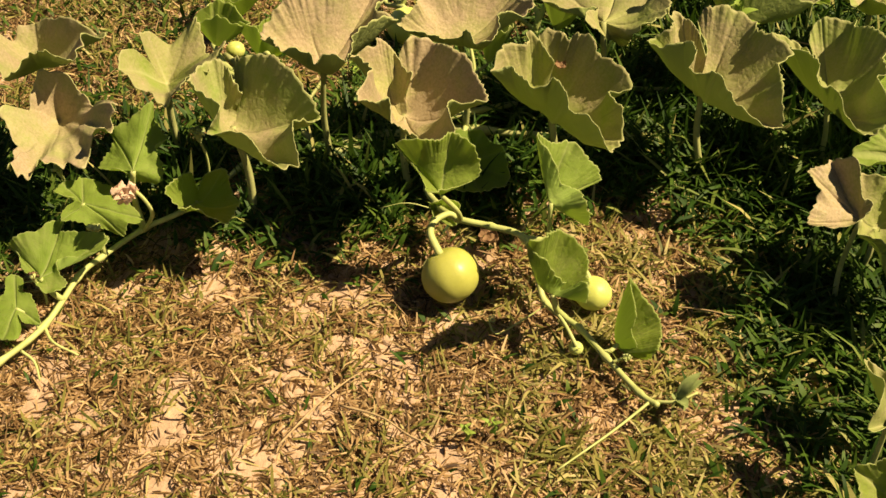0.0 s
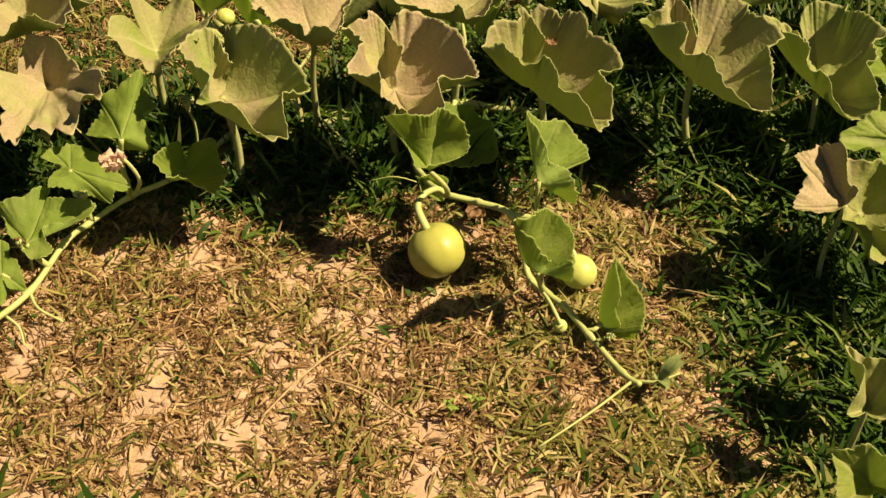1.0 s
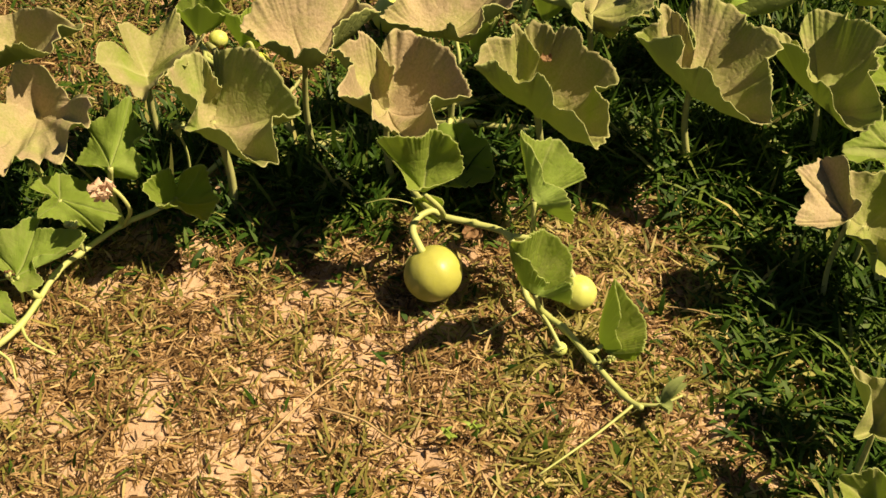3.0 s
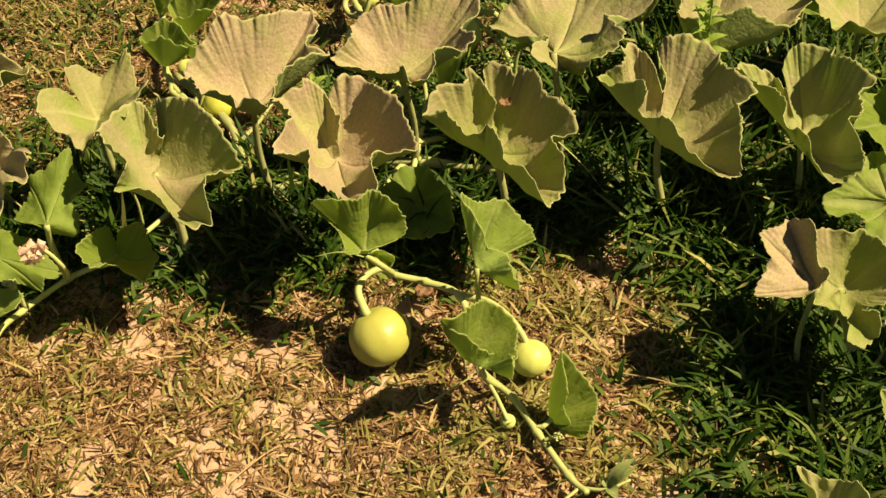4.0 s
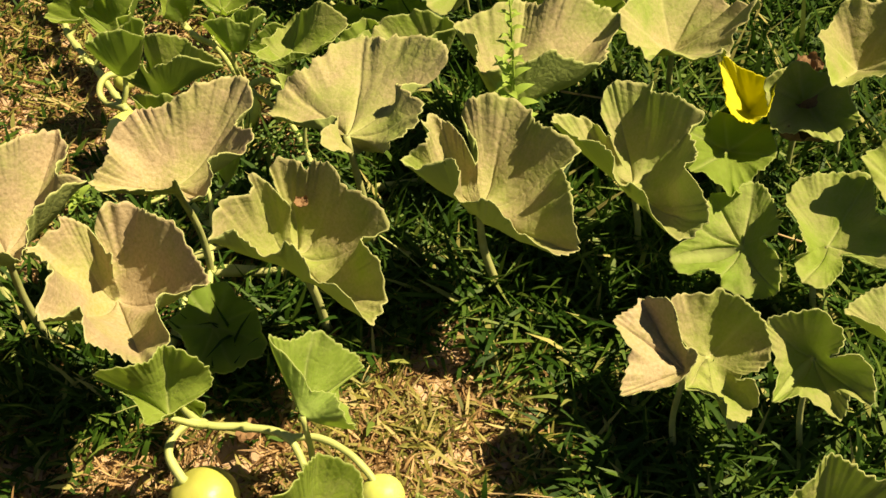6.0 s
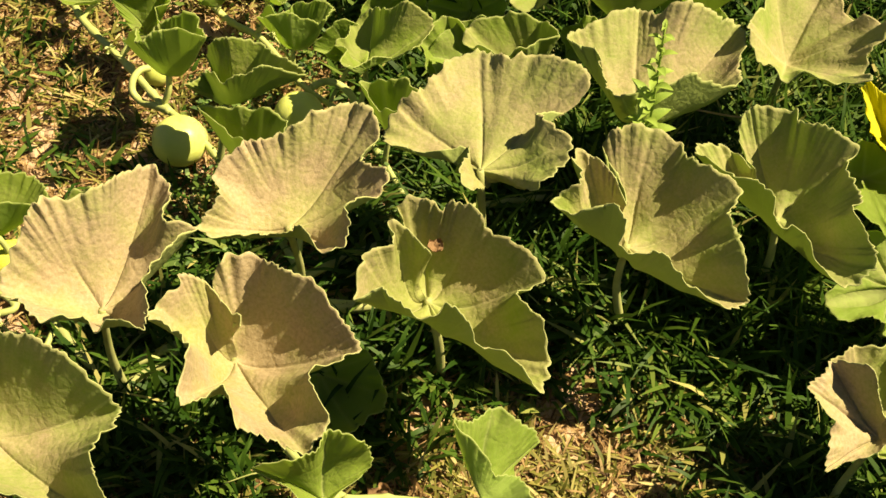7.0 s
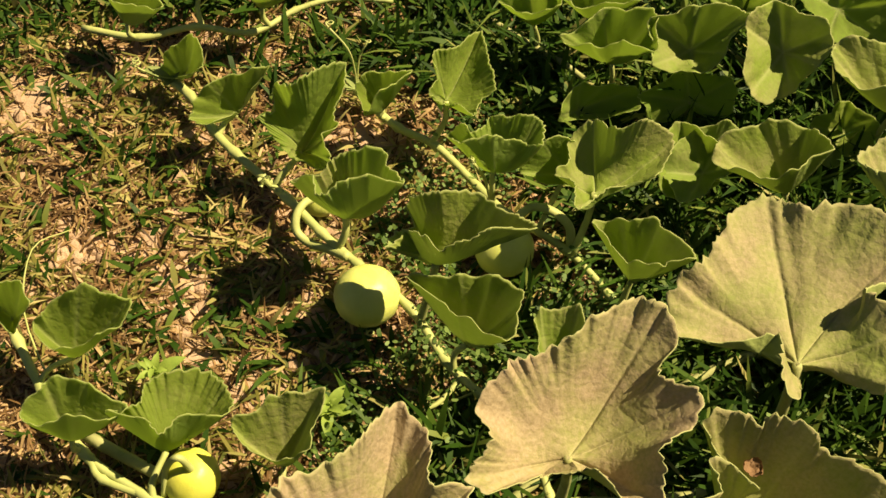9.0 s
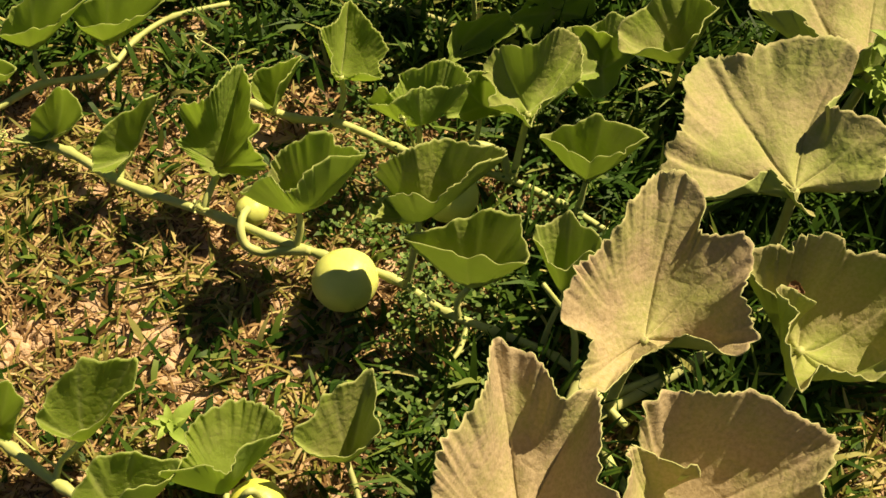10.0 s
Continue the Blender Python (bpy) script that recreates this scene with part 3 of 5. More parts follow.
stem(vine_runner, 'stalk', 0.0052, [(-0.112, 0.660, 0.040), (-0.132, 0.684, 0.030), (-0.149, 0.700, 0.024), (-0.160, 0.715, 0.030), (-0.157, 0.728, 0.040), (-0.146, 0.740, 0.044), (-0.134, 0.748, 0.038)])
stem(vine_second, 'runner', 0.0040, [(-0.050, 0.891, 0.030), (-0.040, 0.872, 0.025), (-0.015, 0.823, 0.028), (0.021, 0.782, 0.030), (0.051, 0.715, 0.030), (0.075, 0.667, 0.030), (0.121, 0.605, 0.030), (0.148, 0.538, 0.030), (0.167, 0.464, 0.030)])
stem(vine_second, 'stalk', 0.0050, [(0.126, 0.605, 0.030), (0.129, 0.621, 0.050), (0.115, 0.640, 0.060), (0.096, 0.651, 0.060), (0.078, 0.644, 0.060)])
stem(vine_away, 'runner', 0.0036, [(-0.358, 1.097, 0.020), (-0.288, 1.059, 0.020), (-0.220, 1.054, 0.022), (-0.153, 1.023, 0.022), (-0.093, 1.044, 0.020), (-0.037, 1.046, 0.020), (0.029, 1.021, 0.020)])
stem(vine_far, 'runner', 0.0040, [(0.138, 0.943, 0.030), (0.172, 0.892, 0.030), (0.200, 0.854, 0.030), (0.241, 0.785, 0.025), (0.288, 0.720, 0.025), (0.352, 0.649, 0.025)])
stem(vine_far, 'runner', 0.0040, [(0.295, 0.951, 0.030), (0.363, 0.869, 0.030), (0.430, 0.752, 0.030), (0.502, 0.685, 0.030), (0.555, 0.616, 0.030)])
stem(vine_lower, 'runner', 0.0044, [(-0.498, 0.725, 0.040), (-0.479, 0.664, 0.035), (-0.461, 0.601, 0.030), (-0.428, 0.519, 0.030), (-0.373, 0.454, 0.030), (-0.320, 0.396, 0.030), (-0.353, 0.387, 0.030)])
stem(vine_lower, 'runner', 0.0040, [(-0.452, 0.565, 0.030), (-0.423, 0.511, 0.030), (-0.412, 0.484, 0.030), (-0.360, 0.445, 0.030), (-0.315, 0.406, 0.030)])
stem(vine_big, 'runner', .0065, [(-0.427, 0.544, 0.020), (-0.305, 0.418, 0.025), (-0.227, 0.292, 0.025), (-0.114, 0.308, 0.025), (-0.008, 0.323, 0.025), (0.124, 0.305, 0.025), (0.348, 0.297, 0.020), (0.580, 0.265, 0.020)])
stem(vine_big, 'runner', .006, [(-0.214, 0.257, 0.020), (-0.125, 0.293, 0.025), (0.011, 0.362, 0.025), (0.145, 0.402, 0.025), (0.252, 0.429, 0.025), (0.414, 0.426, 0.025), (0.660, 0.474, 0.020)])
stem(vine_right, 'runner', .0045, [(0.923, -0.014, -0.014), (0.813, -0.072, -0.010), (0.723, -0.060, -0.012), (0.647, -0.042, -0.010), (0.641, 0.079, -0.012)])
stem(vine_right, 'runner', .0045, [(0.839, -0.211, -0.014), (0.796, -0.138, -0.014), (0.777, 0.055, -0.010), (0.753, 0.140, -0.014), (0.731, 0.247, -0.014)])

leaf(vine_big, (-0.059, 0.185, 0.157), (0.09, -0.00, 1.00), ((-16, 0.008, 0.064), (98, 0.022, 0.067), (112, 0.050, 0.082), (133, 0.060, 0.104), (146, 0.057, 0.093), (175, 0.079, 0.097), (-135, 0.059, 0.113), (-123, 0.104, 0.103), (-116, 0.112, 0.094), (-100, 0.081, 0.088), (-93, 0.123, 0.083), (-80, 0.139, 0.077), (-72, 0.166, 0.075), (-58, 0.149, 0.072), (-56, 0.124, 0.082), (-48, 0.101, 0.085), (-26, 0.131, 0.078), (-20, 0.123, 0.086), (-7, 0.100, 0.095), (14, 0.085, 0.098), (30, 0.065, 0.102), (64, 0.073, 0.087), (88, 0.065, 0.088), (105, 0.051, 0.073), (94, 0.021, 0.047)), 0.9, 'cupped', 0.4)
leaf(vine_big, (0.154, 0.223, 0.149), (0.15, -0.02, 0.99), ((93, 0.012, 0.066), (129, 0.040, 0.089), (140, 0.058, 0.098), (163, 0.044, 0.091), (180, 0.075, 0.093), (-156, 0.099, 0.078), (-151, 0.073, 0.085), (-113, 0.079, 0.077), (-92, 0.070, 0.096), (-80, 0.096, 0.090), (-79, 0.106, 0.075), (-69, 0.128, 0.076), (-62, 0.171, 0.050), (-48, 0.148, 0.044), (-41, 0.123, 0.066), (-31, 0.088, 0.066), (-18, 0.112, 0.073), (-6, 0.103, 0.076), (10, 0.079, 0.076), (29, 0.066, 0.078), (38, 0.066, 0.096), (66, 0.072, 0.081), (74, 0.066, 0.070), (90, 0.083, 0.074), (106, 0.085, 0.063), (105, 0.042, 0.041)), 0.7, 'cupped', 0.8)
leaf(vine_big, (0.381, 0.236, 0.166), (0.08, -0.06, 0.99), ((88, 0.029, 0.035), (106, 0.063, 0.064), (115, 0.091, 0.068), (128, 0.090, 0.076), (139, 0.066, 0.072), (159, 0.091, 0.058), (172, 0.072, 0.059), (172, 0.028, 0.078), (-133, 0.032, 0.077), (-130, 0.050, 0.064), (-107, 0.054, 0.066), (-87, 0.058, 0.081), (-72, 0.074, 0.060), (-67, 0.089, 0.041), (-56, 0.128, 0.026), (-45, 0.141, 0.025), (-38, 0.122, 0.059), (-20, 0.107, 0.053), (-10, 0.094, 0.066), (5, 0.119, 0.069), (21, 0.098, 0.077), (42, 0.100, 0.058), (50, 0.113, 0.060), (66, 0.118, 0.065), (86, 0.111, 0.064), (94, 0.104, 0.043), (84, 0.070, 0.024)), 0.72, 'cupped', 0.85)
leaf(vine_big, (0.570, 0.259, 0.133), (-0.07, -0.06, 1.00), ((110, 0.046, 0.042), (110, 0.091, 0.030), (122, 0.100, 0.052), (137, 0.107, 0.061), (159, 0.057, 0.075), (169, 0.030, 0.074), (-143, 0.023, 0.073), (-121, 0.044, 0.064), (-84, 0.054, 0.052), (-83, 0.078, 0.036), (-74, 0.118, 0.016), (-56, 0.122, 0.036), (-46, 0.099, 0.049), (-44, 0.074, 0.073), (-24, 0.080, 0.063), (10, 0.075, 0.059), (18, 0.099, 0.063), (30, 0.093, 0.076), (60, 0.092, 0.061), (65, 0.114, 0.054), (88, 0.123, 0.052), (100, 0.097, 0.037), (99, 0.068, 0.021)), 0.6, 'cupped', 0.85)
leaf(vine_big, (0.019, 0.311, 0.203), (-0.09, -0.12, 0.99), ((-148, 0.020, 0.015), (-167, 0.077, 0.046), (178, 0.084, 0.048), (161, 0.060, 0.063), (139, 0.082, 0.054), (108, 0.079, 0.061), (72, 0.085, 0.059), (60, 0.106, 0.066), (47, 0.137, 0.061), (37, 0.143, 0.061), (26, 0.129, 0.050), (22, 0.097, 0.044), (3, 0.117, 0.058), (-9, 0.104, 0.053), (-23, 0.075, 0.067), (-38, 0.082, 0.058), (-52, 0.086, 0.056), (-63, 0.072, 0.050), (-55, 0.029, 0.041), (-109, 0.016, 0.014)), 0.9, 'cupped', 0.55)
leaf(vine_big, (-0.185, 0.248, 0.200), (0.02, -0.08, 1.00), ((-101, 0.039, 0.063), (-143, 0.062, 0.064), (-167, 0.066, 0.064), (168, 0.091, 0.048), (117, 0.085, 0.099), (97, 0.084, 0.081), (73, 0.102, 0.083), (62, 0.148, 0.059), (46, 0.126, 0.059), (36, 0.094, 0.064), (23, 0.120, 0.055), (10, 0.081, 0.077), (-13, 0.055, 0.071), (-34, 0.066, 0.069), (-54, 0.084, 0.071), (-67, 0.055, 0.068), (-90, 0.053, 0.052)), 0.9, 'cupped', 0.45)
leaf(vine_big, (0.236, 0.330, 0.222), (-0.13, -0.03, 0.99), ((99, 0.028, 0.006), (138, 0.052, 0.003), (148, 0.105, 0.013), (137, 0.124, -0.003), (123, 0.127, 0.014), (109, 0.120, 0.020), (89, 0.154, 0.012), (77, 0.164, 0.006), (65, 0.146, 0.016), (53, 0.155, 0.014), (41, 0.155, 0.028), (27, 0.158, 0.034), (22, 0.150, 0.022), (21, 0.121, 0.007), (27, 0.080, 0.020), (-3, 0.101, 0.027), (-21, 0.091, 0.022), (-46, 0.067, 0.006), (51, 0.037, -0.069), (-111, 0.033, 0.013), (-137, 0.031, 0.030)), 0.75, 'cupped', 0.5)
leaf(vine_big, (0.439, 0.393, 0.183), (0.04, 0.05, 1.00), ((157, 0.032, 0.039), (116, 0.064, 0.023), (106, 0.098, 0.027), (112, 0.140, 0.022), (98, 0.146, 0.026), (83, 0.157, 0.033), (74, 0.167, 0.030), (66, 0.156, 0.036), (54, 0.160, 0.054), (37, 0.197, 0.021), (28, 0.180, 0.023), (23, 0.152, 0.021), (7, 0.121, 0.019), (10, 0.059, 0.050), (19, 0.021, 0.044)), 0.68, 'cupped', 0.8)
leaf(vine_big, (0.673, 0.499, 0.120), (-0.08, 0.09, 0.99), ((-161, 0.066, 0.094), (-117, 0.104, 0.076), (-94, 0.119, 0.087), (-74, 0.142, 0.091), (-24, 0.118, 0.086), (43, 0.108, 0.068), (89, 0.059, 0.075)), 0.7)
leaf(vine_big, (0.873, 0.353, 0.170), (-0.13, -0.08, 0.99), ((-178, 0.048, 0.088), (-125, 0.094, 0.084), (-78, 0.085, 0.090), (-36, 0.100, 0.089), (21, 0.071, 0.078), (95, 0.046, 0.078)), 0.6)
leaf(vine_big, (-0.311, 0.145, 0.167), (0.15, 0.06, 0.99), ((61, 0.019, 0.046), (112, 0.060, 0.071), (133, 0.065, 0.072), (-142, 0.064, 0.093), (-88, 0.096, 0.097), (-95, 0.118, 0.070), (-73, 0.123, 0.077), (-60, 0.171, 0.050), (-49, 0.178, 0.046), (-47, 0.153, 0.081), (-36, 0.129, 0.078), (-10, 0.132, 0.044), (-8, 0.122, 0.068), (16, 0.078, 0.099), (50, 0.057, 0.102), (99, 0.074, 0.066), (86, 0.049, 0.032)), 0.7, 'cupped', 0.5)
leaf(vine_big, (-0.449, 0.291, 0.140), (0.01, 0.07, 1.00), ((-112, 0.091, 0.094), (-69, 0.170, 0.085), (-48, 0.150, 0.095), (-20, 0.123, 0.099), (62, 0.084, 0.071), (130, 0.040, 0.082)), 0.7)
leaf(vine_big, (-0.608, 0.222, 0.120), (-0.01, -0.11, 0.99), ((-112, 0.091, 0.110), (-88, 0.195, 0.102), (-75, 0.193, 0.088), (-60, 0.188, 0.089), (-45, 0.184, 0.107), (-30, 0.149, 0.112), (26, 0.036, 0.080), (169, 0.020, 0.080)), 0.9)
leaf(vine_big, (-0.673, 0.343, 0.140), (-0.06, 0.01, 1.00), ((-153, 0.056, 0.083), (-84, 0.145, 0.077), (-46, 0.178, 0.092), (-14, 0.148, 0.078), (95, 0.040, 0.061)), 0.8)
leaf(vine_left, (-0.437, 0.045, 0.165), (-0.00, -0.29, 0.96), ((179, 0.015, -0.001), (162, 0.062, -0.018), (126, 0.077, -0.019), (124, 0.094, -0.009), (104, 0.090, -0.001), (84, 0.115, 0.010), (83, 0.096, -0.017), (61, 0.075, -0.013), (62, 0.050, -0.004), (19, 0.039, -0.020), (-6, 0.032, -0.028), (151, 0.006, -0.036)), 0.15, 'cupped', 0.35)
leaf(vine_left, (-0.515, 0.021, 0.125), (0.24, -0.22, 0.95), ((-148, 0.023, 0.002), (164, 0.010, 0.001), (178, 0.020, 0.008), (171, 0.042, 0.005), (144, 0.043, 0.005), (117, 0.038, 0.003), (105, 0.045, 0.003), (68, 0.042, -0.001), (43, 0.054, -0.003), (19, 0.063, -0.006), (1, 0.086, -0.010), (-7, 0.084, -0.010), (-12, 0.070, -0.009), (-22, 0.070, -0.026), (-25, 0.050, -0.028), (-58, 0.030, -0.016), (-101, 0.032, -0.000), (-120, 0.042, 0.001)), 0.1, 'cupped', 0.12)
leaf(vine_left, (-0.355, 0.045, 0.107), (0.33, -0.23, 0.92), ((-108, 0.056, 0.058), (-144, 0.051, 0.061), (140, 0.022, 0.048), (108, 0.008, 0.017), (66, 0.009, 0.059), (40, 0.036, 0.066), (8, 0.046, 0.030), (-9, 0.060, 0.043), (-41, 0.064, 0.030), (-82, 0.025, 0.023)), 0.1, 'cupped', 0.5)
leaf(vine_left, (-0.560, -0.083, 0.075), (0.02, -0.20, 0.98), ((-169, 0.010, 0.008), (-66, 0.027, 0.007), (-40, 0.041, 0.007), (-10, 0.040, -0.000), (17, 0.026, 0.002), (53, 0.035, 0.005), (30, 0.067, 0.006), (24, 0.094, 0.021), (38, 0.109, 0.012), (47, 0.098, 0.013), (62, 0.082, 0.012), (78, 0.074, 0.012), (80, 0.090, 0.015), (87, 0.085, 0.022), (102, 0.068, 0.020), (119, 0.066, 0.025), (131, 0.067, 0.024), (139, 0.075, 0.007), (136, 0.053, 0.005), (153, 0.033, 0.002)), 0.15, 'cupped', 0.35)
leaf(vine_left, (-0.585, -0.129, 0.060), (0.18, -0.19, 0.96), ((169, 0.039, 0.002), (137, 0.029, 0.003), (121, 0.051, 0.006), (107, 0.054, 0.006), (93, 0.045, 0.005), (86, 0.028, 0.003), (62, 0.027, 0.002), (21, 0.026, 0.000), (-17, 0.036, -0.013), (-31, 0.027, -0.016), (-52, 0.024, -0.002), (-56, 0.010, -0.001), (-63, 0.030, -0.012), (-73, 0.047, -0.005), (-96, 0.048, -0.005), (-118, 0.048, -0.004), (-154, 0.043, -0.001)), 0.08, 'cupped', 0.1)
leaf(vine_centre, (0.160, -0.035, 0.177), (0.51, -0.14, 0.85), ((0, 0.063, -0.009), (-28, 0.036, 0.043), (35, 0.031, 0.021), (82, 0.021, 0.016), (120, 0.040, 0.038), (132, 0.079, 0.049), (111, 0.069, 0.036), (92, 0.080, 0.043), (74, 0.074, 0.040), (44, 0.085, 0.022), (44, 0.054, 0.000)), 0.25, 'cupped', 0.3)
leaf(vine_centre, (0.009, 0.008, 0.152), (0.27, -0.68, 0.69), ((-169, 0.022, 0.029), (154, 0.044, 0.018), (152, 0.095, 0.039), (130, 0.076, 0.059), (115, 0.070, 0.049), (101, 0.082, 0.043), (78, 0.073, 0.045), (57, 0.066, 0.019), (43, 0.055, 0.011), (45, 0.026, 0.005)), 0.2, 'cupped', 0.3)
leaf(vine_centre, (-0.013, 0.108, 0.042), (0.25, -0.81, 0.52), ((-119, 0.012, 0.034), (-27, 0.027, 0.054), (55, 0.030, 0.062), (148, 0.018, 0.046)), 0.1, 'folded')
leaf(vine_centre, (0.163, -0.114, 0.083), (0.60, -0.11, 0.79), ((-46, 0.035, 0.041), (-51, 0.021, 0.064), (47, 0.028, 0.020), (129, 0.007, 0.024), (-170, 0.046, 0.053), (-167, 0.101, 0.082), (-168, 0.088, 0.095), (138, 0.060, 0.067), (108, 0.044, 0.065), (74, 0.041, 0.055), (48, 0.028, 0.049)), 0.15, 'cupped', 0.3)
leaf(vine_centre, (0.251, -0.147, 0.022), (0.59, -0.18, 0.78), ((-35, 0.036, 0.019), (-37, 0.008, 0.029), (176, 0.003, 0.034), (139, 0.021, 0.057), (127, 0.065, 0.068), (103, 0.047, 0.058), (69, 0.036, 0.054), (30, 0.039, 0.046), (-62, 0.035, 0.064)), 0.1, 'cupped', 0.5)
leaf(vine_centre, (0.025, 0.225, 0.032), (0.31, -0.58, 0.75), ((-173, 0.053, 0.022), (-109, 0.059, 0.054), (-70, 0.065, 0.072), (-19, 0.061, 0.074), (28, 0.047, 0.050), (79, 0.056, 0.010), (132, 0.052, -0.002)), 0.0, 'young')
leaf(vine_right, (0.568, -0.036, 0.149), (0.03, -0.25, 0.97), ((29, 0.012, 0.023), (98, 0.019, 0.028), (96, 0.048, 0.043), (101, 0.063, 0.051), (112, 0.087, 0.022), (121, 0.082, 0.024), (140, 0.088, 0.030), (159, 0.063, 0.038), (174, 0.061, 0.029), (-161, 0.080, 0.031), (-158, 0.048, 0.006), (-131, 0.019, 0.011)), 0.9, 'cupped', 0.2)
leaf(vine_right, (0.608, 0.026, 0.079), (0.25, -0.20, 0.95), ((-103, 0.080, 0.062), (-131, 0.084, 0.062), (-144, 0.049, 0.042), (-160, 0.042, 0.051), (176, 0.056, 0.057), (152, 0.079, 0.037), (117, 0.067, 0.036), (88, 0.055, 0.044), (81, 0.062, 0.045), (33, 0.044, 0.067), (-8, 0.056, 0.054), (-34, 0.054, 0.036), (-64, 0.041, 0.021), (-51, 0.054, 0.025), (-55, 0.072, 0.018), (-61, 0.078, -0.002), (-87, 0.092, 0.009)), 0.65, 'cupped', 0.5)
leaf(vine_right, (0.697, -0.054, 0.164), (-0.09, -0.39, 0.92), ((-143, 0.069, 0.034), (-161, 0.045, 0.041), (142, 0.055, 0.056), (127, 0.045, 0.057), (72, 0.034, 0.058), (1, 0.025, 0.049), (-54, 0.015, 0.044), (-25, 0.038, 0.046), (-38, 0.057, 0.042), (-60, 0.074, 0.035), (-71, 0.055, 0.035), (-85, 0.072, 0.030), (-103, 0.056, 0.032), (-122, 0.048, 0.035)), 0.5, 'cupped', 0.5)
leaf(vine_right, (0.681, 0.155, 0.105), (-0.10, -0.11, 0.99), ((-179, 0.086, 0.016), (172, 0.078, 0.016), (164, 0.061, 0.016), (148, 0.057, 0.027), (139, 0.051, 0.027), (118, 0.059, 0.027), (105, 0.070, 0.026), (86, 0.058, 0.026), (75, 0.070, 0.026), (65, 0.076, 0.026), (48, 0.066, 0.026), (22, 0.048, 0.027), (-13, 0.039, 0.028), (-2, 0.019, 0.008), (-51, 0.044, 0.028), (-65, 0.065, 0.029), (-79, 0.087, 0.029), (-87, 0.076, 0.001), (-110, 0.066, 0.001), (-127, 0.062, 0.005), (-127, 0.062, 0.029), (-145, 0.060, 0.028), (-155, 0.073, 0.016), (-164, 0.085, 0.016)), 0.35, 'cupped', 0.3)
leaf(vine_right, (0.766, 0.112, 0.135), (-0.07, -0.11, 0.99), ((-156, 0.047, 0.017), (-146, 0.036, 0.029), (142, 0.036, 0.028), (123, 0.061, 0.027), (101, 0.078, 0.026), (87, 0.081, 0.026), (68, 0.085, 0.025), (45, 0.093, 0.025), (26, 0.068, 0.025), (13, 0.056, 0.026), (-7, 0.075, 0.026), (-23, 0.076, 0.026), (-38, 0.079, 0.027), (-55, 0.077, 0.028), (-43, 0.039, 0.004), (-52, 0.018, -0.000), (-85, 0.039, 0.008), (-111, 0.066, 0.013), (-132, 0.065, 0.018)), 0.4, 'cupped', 0.3)
leaf(vine_right, (0.803, -0.042, 0.135), (-0.04, -0.10, 0.99), ((143, 0.069, 0.024), (111, 0.066, 0.024), (92, 0.064, 0.024), (69, 0.058, 0.024), (43, 0.052, 0.025), (-3, 0.041, 0.025), (-49, 0.049, 0.025), (-84, 0.093, 0.026), (-91, 0.090, 0.000), (-109, 0.059, 0.008), (-118, 0.065, 0.025), (-132, 0.032, 0.025), (148, 0.026, 0.024), (143, 0.049, 0.024)), 0.5, 'cupped', 0.3)
leaf(vine_right, (0.873, 0.142, 0.150), (-0.22, -0.35, 0.91), ((-144, 0.040, 0.061), (-93, 0.081, 0.065), (-61, 0.073, 0.070), (19, 0.056, 0.067), (92, 0.067, 0.063), (131, 0.064, 0.070)), 0.4)
leaf(vine_right, (0.703, 0.310, 0.110), (0.12, -0.19, 0.97), ((-139, 0.091, 0.054), (-106, 0.105, 0.057), (-49, 0.058, 0.044), (1, 0.038, 0.051), (115, 0.028, 0.050), (177, 0.060, 0.048)), 0.1)
leaf(vine_right, (0.806, 0.344, 0.140), (-0.10, -0.39, 0.91), ((-139, 0.073, 0.060), (-85, 0.084, 0.067), (-56, 0.077, 0.065), (-2, 0.041, 0.061), (100, 0.030, 0.065), (172, 0.051, 0.069)), 0.5)
leaf(vine_right, (0.736, 0.341, 0.140), (-0.13, -0.29, 0.95), ((-150, 0.034, 0.051), (-109, 0.041, 0.050), (-72, 0.037, 0.051), (16, 0.033, 0.051), (108, 0.060, 0.049)), 0.0, 'yellow')
leaf(vine_right, (0.641, -0.260, 0.162), (-0.11, -0.34, 0.93), ((-174, 0.019, 0.040), (126, 0.040, 0.048), (109, 0.043, 0.051), (84, 0.049, 0.054), (71, 0.071, 0.061), (50, 0.068, 0.059), (31, 0.068, 0.055), (25, 0.087, 0.059), (0, 0.070, 0.049), (0, 0.055, 0.046), (-19, 0.064, 0.043), (-33, 0.049, 0.039), (-57, 0.037, 0.036), (-89, 0.048, 0.032), (-110, 0.044, 0.033), (-147, 0.024, 0.038)), 0.45, 'cupped', 0.5)
leaf(vine_right, (0.556, -0.348, 0.108), (-0.14, -0.49, 0.86), ((-158, 0.029, 0.052), (-55, 0.022, 0.037), (5, 0.060, 0.056), (50, 0.063, 0.047), (96, 0.036, 0.062), (106, 0.071, 0.046)), 0.6)
leaf(vine_right, (0.545, -0.452, 0.101), (-0.03, -0.57, 0.82), ((-152, 0.047, 0.054), (-18, 0.044, 0.045), (43, 0.032, 0.063), (107, 0.046, 0.055), (146, 0.059, 0.052)), 0.3)
leaf(vine_runner, (-0.132, 0.801, 0.056), (-0.25, -0.37, 0.90), ((-176, 0.011, 0.012), (114, 0.040, 0.062), (93, 0.040, 0.049), (82, 0.067, 0.057), (56, 0.058, 0.083), (44, 0.078, 0.083), (35, 0.108, 0.046), (22, 0.083, 0.051), (14, 0.060, 0.051), (-5, 0.059, 0.062), (-12, 0.040, 0.064), (-45, 0.053, 0.055), (-61, 0.039, 0.035), (-73, 0.020, 0.036)), 0.1, 'cupped', 0.3)
